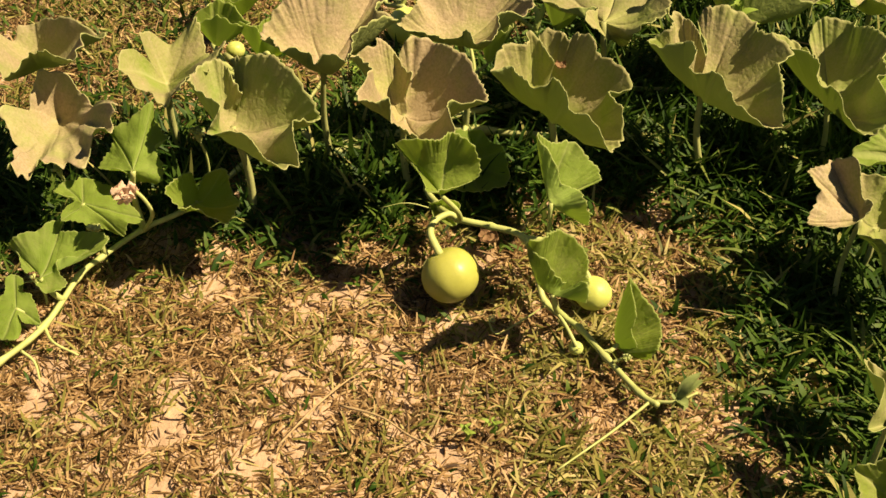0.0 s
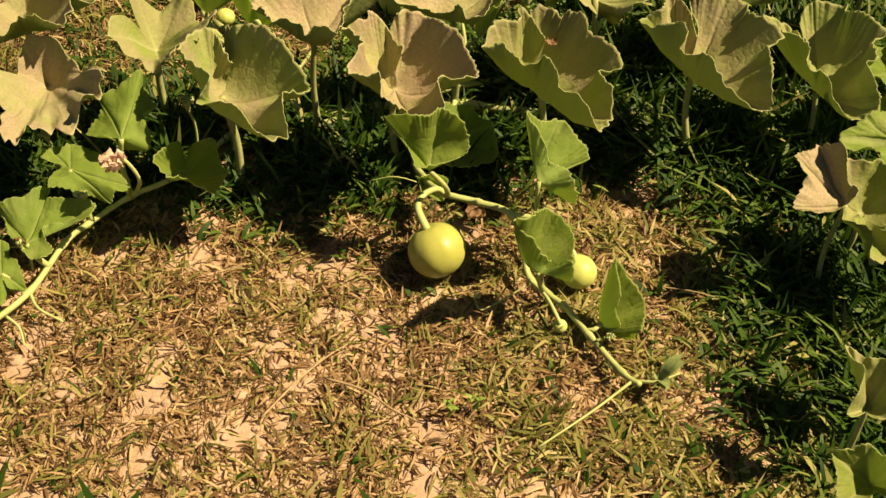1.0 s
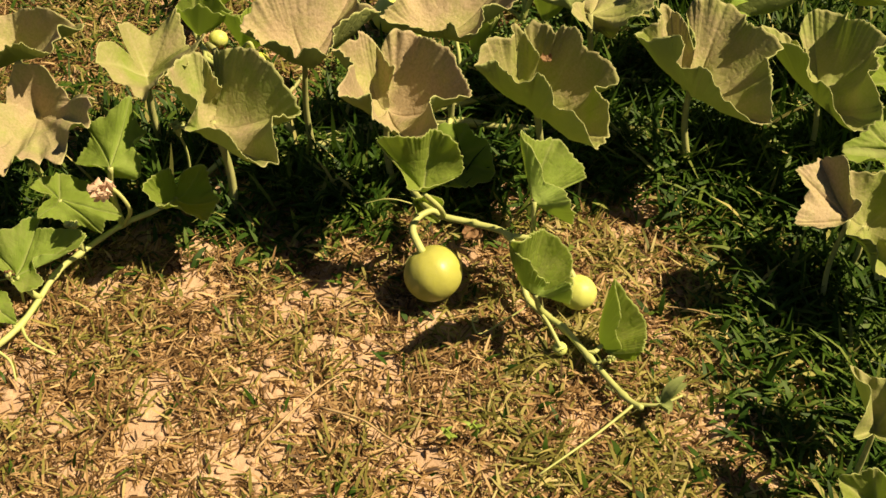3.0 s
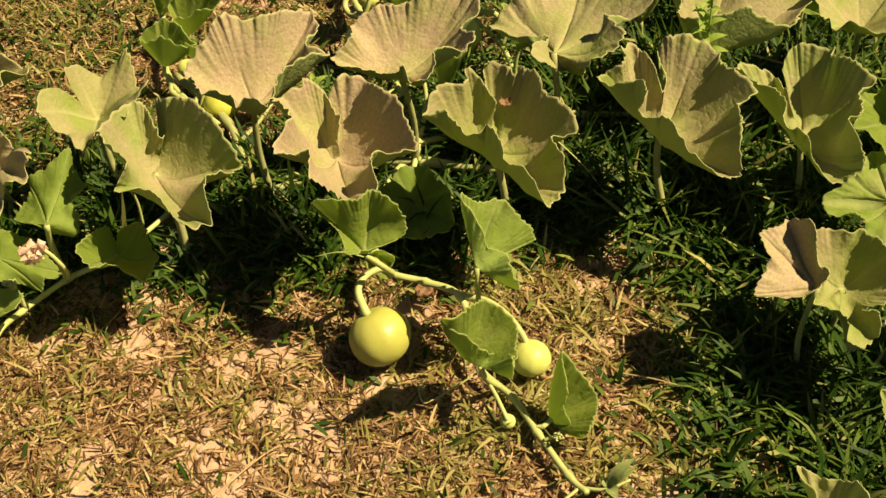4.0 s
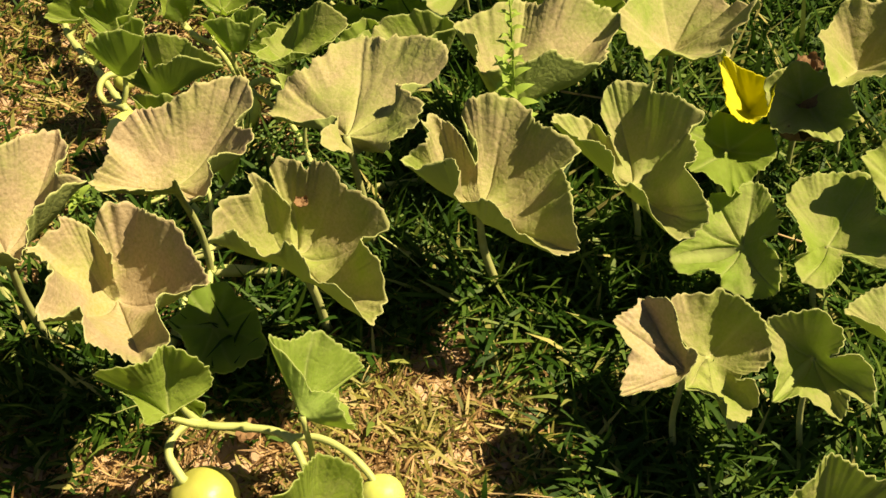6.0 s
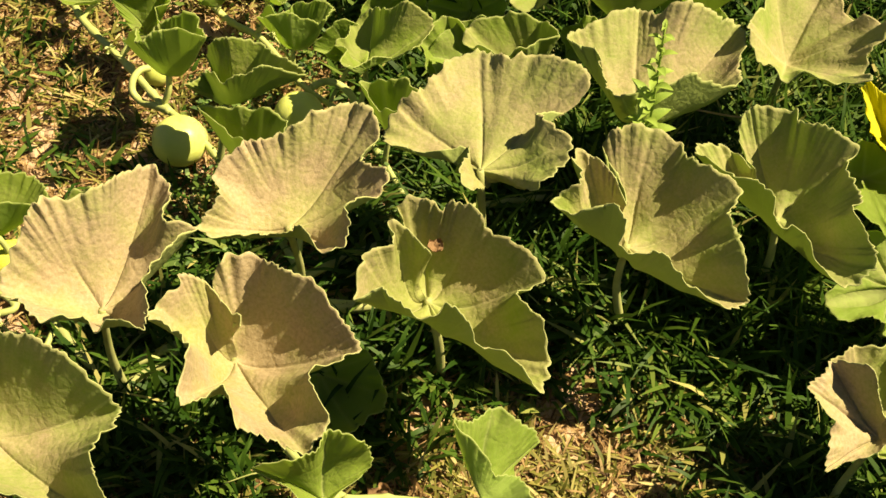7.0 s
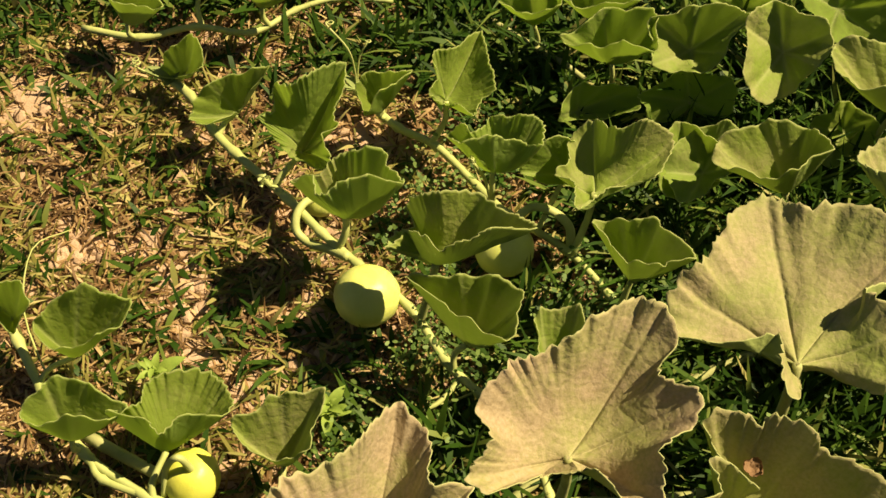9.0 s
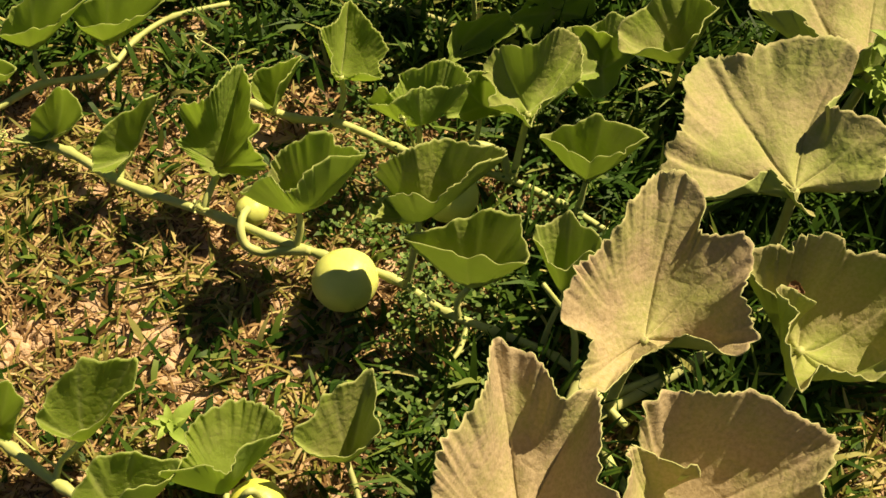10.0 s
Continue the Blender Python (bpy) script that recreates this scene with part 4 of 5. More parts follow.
leaf(vine_runner, (-0.194, 0.886, 0.045), (-0.29, -0.19, 0.94), ((-177, 0.044, 0.046), (-142, 0.021, 0.034), (10, 0.064, 0.053), (96, 0.020, 0.055)), 0.1, 'young')
leaf(vine_runner, (-0.248, 0.973, 0.030), (-0.06, -0.16, 0.99), ((-49, 0.038, 0.054), (14, 0.036, 0.068), (106, 0.017, 0.038), (163, 0.030, 0.005)), 0.1, 'young')
leaf(vine_runner, (-0.104, 0.690, 0.081), (-0.10, 0.33, 0.94), ((166, 0.044, 0.052), (-129, 0.026, 0.075), (-107, 0.057, 0.075), (-88, 0.058, 0.083), (-59, 0.066, 0.086), (-45, 0.095, 0.073), (-26, 0.064, 0.066), (-17, 0.065, 0.076), (-11, 0.045, 0.081), (45, 0.018, 0.067), (142, 0.011, 0.057)), 0.25, 'cupped', 0.5)
leaf(vine_runner, (-0.032, 0.573, 0.130), (-0.14, 0.20, 0.97), ((167, 0.041, 0.037), (126, 0.047, 0.022), (-91, 0.005, 0.056), (-69, 0.032, 0.052), (-31, 0.069, 0.065), (-11, 0.108, 0.027), (-17, 0.096, 0.060), (-6, 0.075, 0.060), (14, 0.061, 0.064), (21, 0.039, 0.079), (52, 0.022, 0.083), (101, 0.045, 0.043), (105, 0.030, 0.033)), 0.45, 'cupped', 0.3)
leaf(vine_runner, (-0.021, 0.504, 0.075), (0.04, 0.08, 1.00), ((-142, 0.013, 0.074), (-64, 0.055, 0.078), (-15, 0.059, 0.091), (26, 0.036, 0.093), (82, 0.025, 0.087), (133, 0.065, 0.077), (152, 0.028, 0.075)), 0.35, 'young')
leaf(vine_runner, (0.051, 0.435, 0.075), (0.13, 0.22, 0.97), ((-162, 0.020, 0.058), (-82, 0.017, 0.069), (-34, 0.037, 0.077), (41, 0.036, 0.082), (103, 0.040, 0.075)), 0.4, 'young')
leaf(vine_second, (-0.027, 0.841, 0.045), (-0.13, -0.19, 0.97), ((-141, 0.026, 0.042), (-68, 0.010, 0.068), (11, 0.042, 0.059), (124, 0.026, 0.054)), 0.05, 'young')
leaf(vine_second, (0.041, 0.804, 0.082), (0.10, -0.17, 0.98), ((-165, 0.025, 0.038), (129, 0.015, 0.036), (107, 0.037, 0.050), (70, 0.042, 0.041), (50, 0.083, 0.030), (21, 0.054, 0.037), (-15, 0.051, 0.032), (-31, 0.038, 0.026), (-72, 0.046, 0.044), (-78, 0.020, 0.027), (-109, 0.009, 0.004)), 0.1, 'cupped', 0.4)
leaf(vine_second, (0.062, 0.689, 0.092), (-0.04, 0.26, 0.97), ((-179, 0.027, 0.050), (134, 0.052, 0.034), (126, 0.031, 0.052), (123, 0.024, 0.041), (79, 0.030, 0.037), (70, 0.037, 0.045), (34, 0.037, 0.050), (9, 0.046, 0.060), (4, 0.057, 0.053), (-3, 0.061, 0.046), (-43, 0.065, 0.061), (-19, 0.042, 0.033), (-14, 0.025, 0.042), (-67, 0.007, 0.057)), 0.15, 'cupped', 0.4)
leaf(vine_second, (0.149, 0.608, 0.127), (-0.10, 0.09, 0.99), ((-127, 0.048, 0.045), (177, 0.018, 0.029), (143, 0.041, 0.020), (111, 0.036, 0.021), (93, 0.073, 0.006), (71, 0.081, 0.023), (44, 0.052, 0.047), (18, 0.075, 0.059), (13, 0.098, 0.018), (-15, 0.063, 0.019), (-6, 0.037, -0.001), (-55, 0.011, 0.013), (-122, 0.025, 0.016)), 0.38, 'cupped', 0.6)
leaf(vine_second, (0.143, 0.674, 0.075), (-0.38, -0.23, 0.90), ((-66, 0.028, 0.018), (32, 0.031, 0.046), (96, 0.023, 0.057), (169, 0.038, 0.042)), 0.2, 'young')
leaf(vine_second, (0.163, 0.523, 0.080), (0.03, 0.11, 0.99), ((-132, 0.020, 0.063), (-63, 0.036, 0.068), (-37, 0.061, 0.068), (19, 0.031, 0.073), (95, 0.034, 0.064), (125, 0.052, 0.059), (159, 0.025, 0.061)), 0.35, 'young')
leaf(vine_far, (0.281, 0.624, 0.085), (-0.23, -0.01, 0.97), ((-129, 0.044, 0.022), (-29, 0.038, 0.028), (29, 0.049, 0.046), (91, 0.030, 0.036), (170, 0.044, 0.026)), 0.25, 'young')
leaf(vine_far, (0.353, 0.569, 0.095), (-0.24, 0.12, 0.96), ((-175, 0.046, 0.078), (-133, 0.030, 0.070), (-73, 0.025, 0.068), (-9, 0.052, 0.059), (12, 0.051, 0.062), (90, 0.041, 0.078), (152, 0.069, 0.082)), 0.42, 'young')
leaf(vine_far, (0.273, 0.632, 0.075), (-0.20, -0.16, 0.97), ((-142, 0.041, 0.027), (-47, 0.032, 0.015), (8, 0.038, 0.038), (84, 0.040, 0.049), (151, 0.042, 0.051)), 0.13, 'young')
leaf(vine_far, (0.414, 0.732, 0.115), (-0.28, -0.56, 0.78), ((-155, 0.060, 0.048), (-106, 0.048, 0.030), (-47, 0.035, 0.051), (-2, 0.053, 0.042), (73, 0.055, 0.034), (124, 0.052, 0.048)), 0.5, 'young')
leaf(vine_far, (0.498, 0.625, 0.105), (-0.13, 0.19, 0.97), ((-146, 0.024, 0.062), (-35, 0.030, 0.060), (-31, 0.059, 0.049), (6, 0.054, 0.061), (103, 0.046, 0.077), (140, 0.071, 0.078), (173, 0.045, 0.064)), 0.5, 'young')
leaf(vine_far, (0.240, 0.803, 0.075), (-0.09, -0.18, 0.98), ((-170, 0.028, 0.070), (-83, 0.012, 0.073), (-39, 0.048, 0.073), (10, 0.053, 0.075), (96, 0.032, 0.076), (163, 0.054, 0.068)), 0.13, 'young')
leaf(vine_far, (0.325, 0.780, 0.095), (-0.13, -0.41, 0.90), ((-169, 0.052, 0.051), (-100, 0.035, 0.033), (-43, 0.034, 0.051), (10, 0.064, 0.063), (66, 0.034, 0.061), (135, 0.052, 0.050)), 0.34, 'young')
leaf(vine_far, (0.172, 0.886, 0.075), (-0.10, -0.24, 0.96), ((-158, 0.019, 0.061), (-68, 0.015, 0.065), (-27, 0.033, 0.068), (-0, 0.031, 0.069), (87, 0.025, 0.066), (155, 0.039, 0.057)), 0.08, 'young')
leaf(vine_far, (0.242, 0.871, 0.075), (-0.06, -0.23, 0.97), ((-170, 0.030, 0.065), (-90, 0.015, 0.071), (-28, 0.052, 0.075), (11, 0.038, 0.073), (90, 0.024, 0.077), (150, 0.046, 0.064)), 0.17, 'young')
leaf(vine_far, (0.314, 0.739, 0.055), (-0.18, -0.54, 0.82), ((-171, 0.047, 0.011), (-45, 0.046, 0.012), (5, 0.054, 0.020), (81, 0.037, 0.018), (152, 0.057, 0.020)), 0.04, 'flat')
leaf(vine_far, (0.504, 0.778, 0.105), (-0.13, -0.48, 0.87), ((-135, 0.040, 0.026), (-64, 0.060, 0.031), (-20, 0.046, 0.036), (84, 0.048, 0.019), (133, 0.063, 0.017)), 0.04, 'young')
leaf(vine_far, (0.622, 0.688, 0.125), (-0.18, 0.19, 0.97), ((-149, 0.042, 0.018), (-65, 0.041, 0.005), (8, 0.063, 0.036), (86, 0.056, 0.056), (161, 0.055, 0.060)), 0.59, 'young')
leaf(vine_far, (0.607, 0.616, 0.115), (-0.15, 0.04, 0.99), ((-174, 0.039, 0.056), (-118, 0.013, 0.051), (-21, 0.049, 0.038), (11, 0.041, 0.040), (90, 0.023, 0.046), (165, 0.056, 0.064)), 0.25, 'young')
leaf(vine_far, (0.362, 0.877, 0.095), (-0.18, -0.52, 0.84), ((-120, 0.021, 0.038), (-18, 0.035, 0.052), (75, 0.026, 0.049), (159, 0.030, 0.054)), 0.13, 'young')
leaf(vine_far, (0.463, 0.648, 0.055), (-0.28, -0.59, 0.76), ((-146, 0.039, 0.031), (-71, 0.037, 0.020), (-1, 0.035, 0.018), (69, 0.034, 0.018), (144, 0.040, 0.031)), 0.04, 'young')
leaf(vine_lower, (-0.419, 0.623, 0.045), (0.29, -0.03, 0.96), ((-161, 0.022, 0.041), (-51, 0.020, 0.067), (-17, 0.038, 0.079), (12, 0.055, 0.094), (79, 0.034, 0.090), (147, 0.048, 0.045)), 0.1, 'young')
leaf(vine_lower, (-0.432, 0.524, 0.055), (0.23, 0.07, 0.97), ((-174, 0.026, 0.050), (-61, 0.011, 0.068), (-25, 0.044, 0.065), (-7, 0.053, 0.059), (42, 0.030, 0.074), (119, 0.037, 0.065), (162, 0.051, 0.036)), 0.15, 'young')
leaf(vine_lower, (-0.342, 0.487, 0.050), (0.05, 0.10, 0.99), ((145, 0.056, 0.047), (114, 0.033, 0.047), (95, 0.050, 0.051), (79, 0.055, 0.052), (62, 0.062, 0.052), (39, 0.075, 0.050), (22, 0.077, 0.047), (7, 0.076, 0.043), (-7, 0.062, 0.054), (3, 0.033, 0.055), (-3, 0.018, 0.055), (-68, 0.009, 0.053), (134, 0.011, 0.056), (146, 0.033, 0.058)), 0.12, 'cupped', 0.3)
leaf(vine_lower, (-0.230, 0.441, 0.045), (0.06, 0.15, 0.99), ((-160, 0.020, 0.043), (-48, 0.032, 0.058), (22, 0.054, 0.087), (64, 0.030, 0.086), (153, 0.047, 0.057)), 0.4, 'young')
leaf(vine_lower, (-0.479, 0.688, 0.045), (0.06, -0.28, 0.96), ((-99, 0.018, 0.021), (-16, 0.026, 0.061), (30, 0.031, 0.076), (122, 0.038, 0.047)), 0.1, 'young')
leaf(vine_away, (-0.204, 1.081, 0.050), (0.14, -0.22, 0.96), ((-167, 0.017, 0.055), (-47, 0.026, 0.074), (-7, 0.062, 0.089), (68, 0.024, 0.074), (158, 0.040, 0.043)), 0.15, 'young')
leaf(vine_away, (-0.134, 1.033, 0.050), (0.12, -0.19, 0.97), ((-172, 0.018, 0.055), (-51, 0.026, 0.068), (-22, 0.058, 0.083), (60, 0.024, 0.074), (136, 0.043, 0.042)), 0.15, 'young')
leaf(vine_away, (-0.300, 1.063, 0.045), (0.19, -0.22, 0.96), ((-43, 0.022, 0.069), (-38, 0.048, 0.077), (21, 0.025, 0.081), (122, 0.045, 0.044), (176, 0.013, 0.055)), 0.15, 'young')
leaf(vine_big, (-0.361, 0.330, 0.045), (-0.13, -0.73, 0.67), ((6, 0.012, 0.003), (35, 0.051, 0.008), (52, 0.074, 0.006), (76, 0.062, 0.013), (121, 0.044, 0.004)), 0.2, 'wilted')
leaf(vine_far, (0.191, 0.772, 0.045), (0.43, -0.48, 0.77), ((-161, 0.041, 0.015), (-124, 0.017, 0.008), (-43, 0.020, 0.030), (-10, 0.042, 0.056), (25, 0.040, 0.060), (76, 0.021, 0.044), (127, 0.029, 0.028)), 0.07, 'young')
leaf(vine_far, (0.412, 0.833, 0.075), (-0.12, -0.39, 0.91), ((-167, 0.022, 0.022), (-52, 0.035, 0.025), (-3, 0.032, 0.040), (70, 0.027, 0.037), (155, 0.041, 0.036)), 0.07, 'young')
leaf(vine_far, (0.609, 0.657, 0.055), (-0.16, -0.38, 0.91), ((-154, 0.033, 0.023), (-50, 0.043, 0.020), (7, 0.039, 0.029), (82, 0.029, 0.037), (152, 0.046, 0.037)), 0.07, 'young')

# ---- grass and straw ----
def runner_gap():
    """A map of the ground: 1 far from every runner, 0 on it."""
    xs, ys = np.arange(-1.05, 1.21, 0.01), np.arange(-0.52, 1.41, 0.01)
    px = np.array(RUNNERS)
    gap = np.array([np.sqrt(((xs[:, None] - px[:, 0]) ** 2 + (y - px[:, 1]) ** 2).min(axis=1)) for y in ys])
    return np.clip((gap - 0.012) / 0.04, 0, 1)


GAP = runner_gap()


def apart(x, y):
    i, j = np.round((x + 1.05) / 0.01).astype(int), np.round((y + 0.52) / 0.01).astype(int)
    return GAP[np.clip(j, 0, GAP.shape[0] - 1), np.clip(i, 0, GAP.shape[1] - 1)]


blades("grass", GRASS, 165000, 1, lambda x, y: (0.018 + (0.75 + 0.25 * (x > 0.36)) * lushness(x, y)) * (0.12 + 0.88 * apart(x, y)) * (1 - bareness(x, y)) * np.clip(0.65 + 0.9 * clump(x, y, 14, 1.0), 0.06, 1),
       lambda x, y: (0.030 + (0.062 + 0.022 * (x > 0.36)) * lushness(x, y)) * (0.45 + 0.55 * apart(x, y)), 0.0068, 0.72, 0.6, "thick dark green grass growing under the vines", "grass")
blades("drying_grass", DULL_GRASS, 160000, 2, lambda x, y: (0.70 + 0.25 * (x > 0.08) * (y < 0.15) - 0.43 * lushness(x, y) - 0.38 * (y < 0.08) * (x < 0.12)) * (1 - 0.8 * bareness(x, y)) * np.clip(0.5 + 1.5 * clump(x, y, 11, 5.0), 0.03, 1),
       lambda x, y: 0.040 + 0 * x, 0.0038, 0.33, 0.5, "yellowing short grass on the clearing", "grass")
blades("straw", STRAW, 290000, 3, lambda x, y: (0.9 - 0.2 * (x > 0.08) * (y < 0.15) - 0.6 * lushness(x, y)) * (1 - 0.8 * bareness(x, y)) * np.clip(0.6 + 1.2 * clump(x, y, 16, 9.0), 0.05, 1),
       lambda x, y: 0.031 + 0 * x, 0.0029, 0.22, 0.75, "dry brown straw litter lying on soil", "straw")


def outer(x, y):
    """0 inside the patch, 1 outside it."""
    return 1.0 * ((x < -0.95) | (x > 1.12) | (y < -0.48) | (y > 1.32))


blades("rough_grass", GRASS, 150000, 4, lambda x, y: outer(x, y) * np.clip(0.15 + 1.1 / (1 + np.exp(-(y + 0.4 * x) / 0.3)), 0, 0.9) * np.clip(0.75 + 1.2 * clump(x, y, 1.6, 1.0), 0.08, 1) * np.exp(-(((x - 0.1) / 2.4) ** 2 + ((y - 0.5) / 2.3) ** 2) ** 2),
       lambda x, y: 0.085 + 0 * x, 0.014, 0.8, 0.55, "rough green grass round the gourd patch", "grass", (-2.6, 2.9, -2.1, 3.1))
blades("rough_straw", DULL_GRASS, 110000, 5, lambda x, y: outer(x, y) * np.clip(0.7 + 1.2 * clump(x, y, 2.2, 7.0), 0.1, 1) * np.exp(-(((x - 0.1) / 2.4) ** 2 + ((y - 0.5) / 2.3) ** 2) ** 2),
       lambda x, y: 0.07 + 0 * x, 0.010, 0.3, 0.6, "rough yellow dry grass round the gourd patch", "grass", (-2.6, 2.9, -2.1, 3.1))

# ---- fruit ----
gourd('big', (0.018, -0.035, 0.040), 0.042, [(0.024, 0.048, 0.074), (0.012, 0.044, 0.086), (-0.006, 0.026, 0.088), (-0.011, 0.004, 0.084), (0.001, -0.021, 0.074)])
gourd('green', (0.219, -0.055, 0.026), 0.026, [])
gourd('bud', (0.195, -0.144, 0.009), 0.010, [(0.151, -0.078, 0.030), (0.175, -0.114, 0.035), (0.193, -0.146, 0.028)])
gourd('pale', (-0.104, 0.610, 0.035), 0.036, [])
gourd('pale', (0.056, 0.625, 0.032), 0.033, [])
gourd('yellow', (-0.325, 0.462, 0.028), 0.030, [(-0.355, 0.449, 0.030), (-0.343, 0.465, 0.060), (-0.327, 0.463, 0.080), (-0.317, 0.458, 0.085)])
gourd('green', (-0.126, 0.755, 0.018), 0.019, [])
gourd('green', (-0.413, 0.567, 0.016), 0.017, [])

# ---- flowers, tendrils and weeds ----
def petal_ball(name, centre, size, count, seed, material, long=1.6):
    """Folded, shrivelled petals round one base."""
    rnd = random.Random(seed)
    verts, faces = [], []
    for _ in range(count):
        turn = Euler((rnd.uniform(-1.2, 1.2), rnd.uniform(-1.2, 1.2), rnd.uniform(0, 6.28))).to_matrix()
        base = len(verts)
        for i in range(6):
            for k in range(5):
                u, v = i / 5, k / 4 - 0.5
                w = size * 0.75 * math.sin(math.pi * (0.15 + 0.8 * u)) * v
                p = Vector((w, size * 0.25 * math.cos(v * 5 + u * 4) * u, size * long * u * (1 - 0.35 * u)))
                p += Vector(noise.noise_vector(p / size * 1.7 + Vector((seed, base, 0)))) * size * 0.22 * u
                verts.append(turn @ p + Vector(centre))
        for i in range(5):
            for k in range(4):
                a = base + i * 5 + k
                faces.append((a, a + 1, a + 6, a + 5))
    return mesh_of(name, verts, faces, material)


def bud(plant, centre, foot, size, colour, label):
    """A closed flower on a slender stalk."""
    c, f = Vector(centre), Vector(foot)
    way = (c - f).normalized()
    ob = part("flower_bud", petal_ball("flower_bud", c, size, 7, round(size * 9000), colour, 1.5), plant, label)
    part("calyx", tube("calyx", [c - way * size * 0.9, c - way * size * 0.1, c + way * size * 0.5], (size * 0.25, size * 0.5), STEM, 4, 9), ob)
    part("flower_stalk", tube("flower_stalk", [f, f.lerp(c, 0.5) + Vector((0.004, 0.003, 0)), c - way * size * 0.8], (0.0022, 0.0017), STEM, 5, 8), ob)


bud(vine_left, (-0.376, 0.174, 0.130), (-0.376, 0.177, 0.03), 0.014, BUD, "pale closed flower bud")
bud(vine_left, (-0.582, 0.115, 0.110), (-0.585, 0.118, 0.02), 0.013, BUD, "pale closed flower bud")
bud(vine_left, (-0.499, -0.002, 0.095), (-0.500, 0.000, 0.03), 0.012, BUD, "pale closed flower bud")
bud(vine_left, (-0.561, -0.098, 0.090), (-0.560, -0.090, 0.03), 0.010, DEAD_LEAF, "brown withered bud")
bud(vine_lower, (-0.329, 0.351, 0.055), (-0.300, 0.330, 0.02), 0.010, PETAL, "pinkish withered bud")
bud(vine_big, (-0.168, 0.293, 0.035), (-0.150, 0.270, 0.02), 0.006, DEAD_LEAF, "brown withered bud")
bud(vine_runner, (-0.180, 0.775, 0.055), (-0.165, 0.760, 0.03), 0.009, BUD, "small green bud")
bud(vine_second, (0.040, 0.690, 0.120), (0.060, 0.690, 0.03), 0.006, BUD, "small pale bud")
bud(vine_centre, (0.262, -0.182, 0.032), (0.243, -0.180, 0.022), 0.007, BUD, "small white-green bud")
bud(vine_right, (0.560, -0.285, 0.095), (0.565, -0.290, 0.03), 0.009, DEAD_LEAF, "brown withered flower")
flower = part("flower", petal_ball("flower", (-0.432, -0.015, 0.170), 0.024, 16, 5, PETAL, 1.35), vine_left, "pinkish white withered flower")
part("flower_stalk", tube("flower_stalk", [(-0.448, 0.052, 0.045), (-0.404, -0.005, 0.130), (-0.416, -0.011, 0.174), (-0.432, -0.015, 0.170)], (0.0030, 0.0026), STEM, 6, 8), flower)


def tendril(plant, points, coil=0.0, turns=3):
    """A thread-like tendril, ending in a small coil."""
    line = [Vector(p) for p in points]
    end = line[-1]
    for k in range(1, turns * 6 + 1 if coil else 0):
        w = k * math.pi / 3
        line.append(end + Vector((coil * (1 - math.cos(w)), coil * math.sin(w), 0.0012 * k)))
    part("tendril", tube("tendril", line, (0.0013, 0.0007), STEM, 4, 6, ridge=0.0), plant)


tendril(vine_second, [(-0.050, 0.885, 0.03), (-0.047, 0.895, 0.06), (-0.050, 0.905, 0.09), (-0.067, 0.929, 0.11)], 0.004, 1)
tendril(vine_second, [(-0.050, 0.885, 0.03), (-0.040, 0.900, 0.07), (-0.028, 0.905, 0.09)], 0.003, 1)
tendril(vine_runner, [(-0.262, 0.972, 0.02), (-0.285, 0.985, 0.035), (-0.300, 0.990, 0.05)], 0.004, 2)
tendril(vine_centre, [(0.000, 0.098, 0.04), (-0.053, 0.103, 0.055), (-0.097, 0.103, 0.045)])
tendril(vine_centre, [(0.152, -0.080, 0.025), (0.110, -0.105, 0.012), (0.085, -0.120, 0.010), (0.075, -0.100, 0.012)], 0.004, 2)
tendril(vine_lower, [(-0.450, 0.600, 0.03), (-0.470, 0.700, 0.03), (-0.453, 0.780, 0.03), (-0.410, 0.800, 0.02)])
tendril(vine_left, [(-0.560, -0.060, 0.04), (-0.600, -0.045, 0.03), (-0.640, -0.050, 0.02)])
tendril(vine_runner, [(-0.085, 0.630, 0.035), (-0.110, 0.590, 0.012), (-0.115, 0.575, 0.012)], 0.004, 1)
tendril(vine_runner, [(-0.020, 0.470, 0.03), (-0.055, 0.470, 0.02), (-0.075, 0.480, 0.015)], 0.004, 1)
tendril(vine_big, [(0.200, 0.330, 0.10), (0.270, 0.290, 0.05), (0.310, 0.250, 0.02)])
stem(vine_centre, "tip_shoot", 0.0026, [(0.290, -0.244, 0.018), (0.322, -0.250, 0.026), (0.350, -0.238, 0.030)])
stem(vine_centre, "side_shoot", 0.0022, [(0.290, -0.244, 0.018), (0.240, -0.290, 0.012), (0.170, -0.350, 0.008)])
stem(vine_runner, "side_shoot", 0.0035, [(-0.030, 0.490, 0.032), (-0.060, 0.470, 0.030), (-0.080, 0.465, 0.030)])
stem(vine_runner, "leafless_stalk", 0.0042, [(0.018, 0.375, 0.03), (0.030, 0.400, 0.08), (0.020, 0.440, 0.125)])


def small_leaf(name, base, tip, width, material, lift=0.15):
    """A narrow pointed leaf, folded along its middle."""
    b, t = Vector(base), Vector(tip)
    way, verts, faces = t - b, [], []
    side = way.cross(Vector((0, 0, 1))).normalized()
    up = side.cross(way).normalized()
    for i in range(7):
        u = i / 6
        w = width * math.sin(math.pi * min(1, 0.08 + 0.92 * u)) ** 0.8 if i < 6 else 0.0004
        mid = b + way * u + up * way.length * lift * math.sin(math.pi * u)
        verts += [mid - side * w + up * w * 0.35, mid, mid + side * w + up * w * 0.35]
    for i in range(6):
        a = 3 * i
        faces += [(a, a + 1, a + 4, a + 3), (a + 1, a + 2, a + 5, a + 4)]
    return mesh_of(name, verts, faces, material)


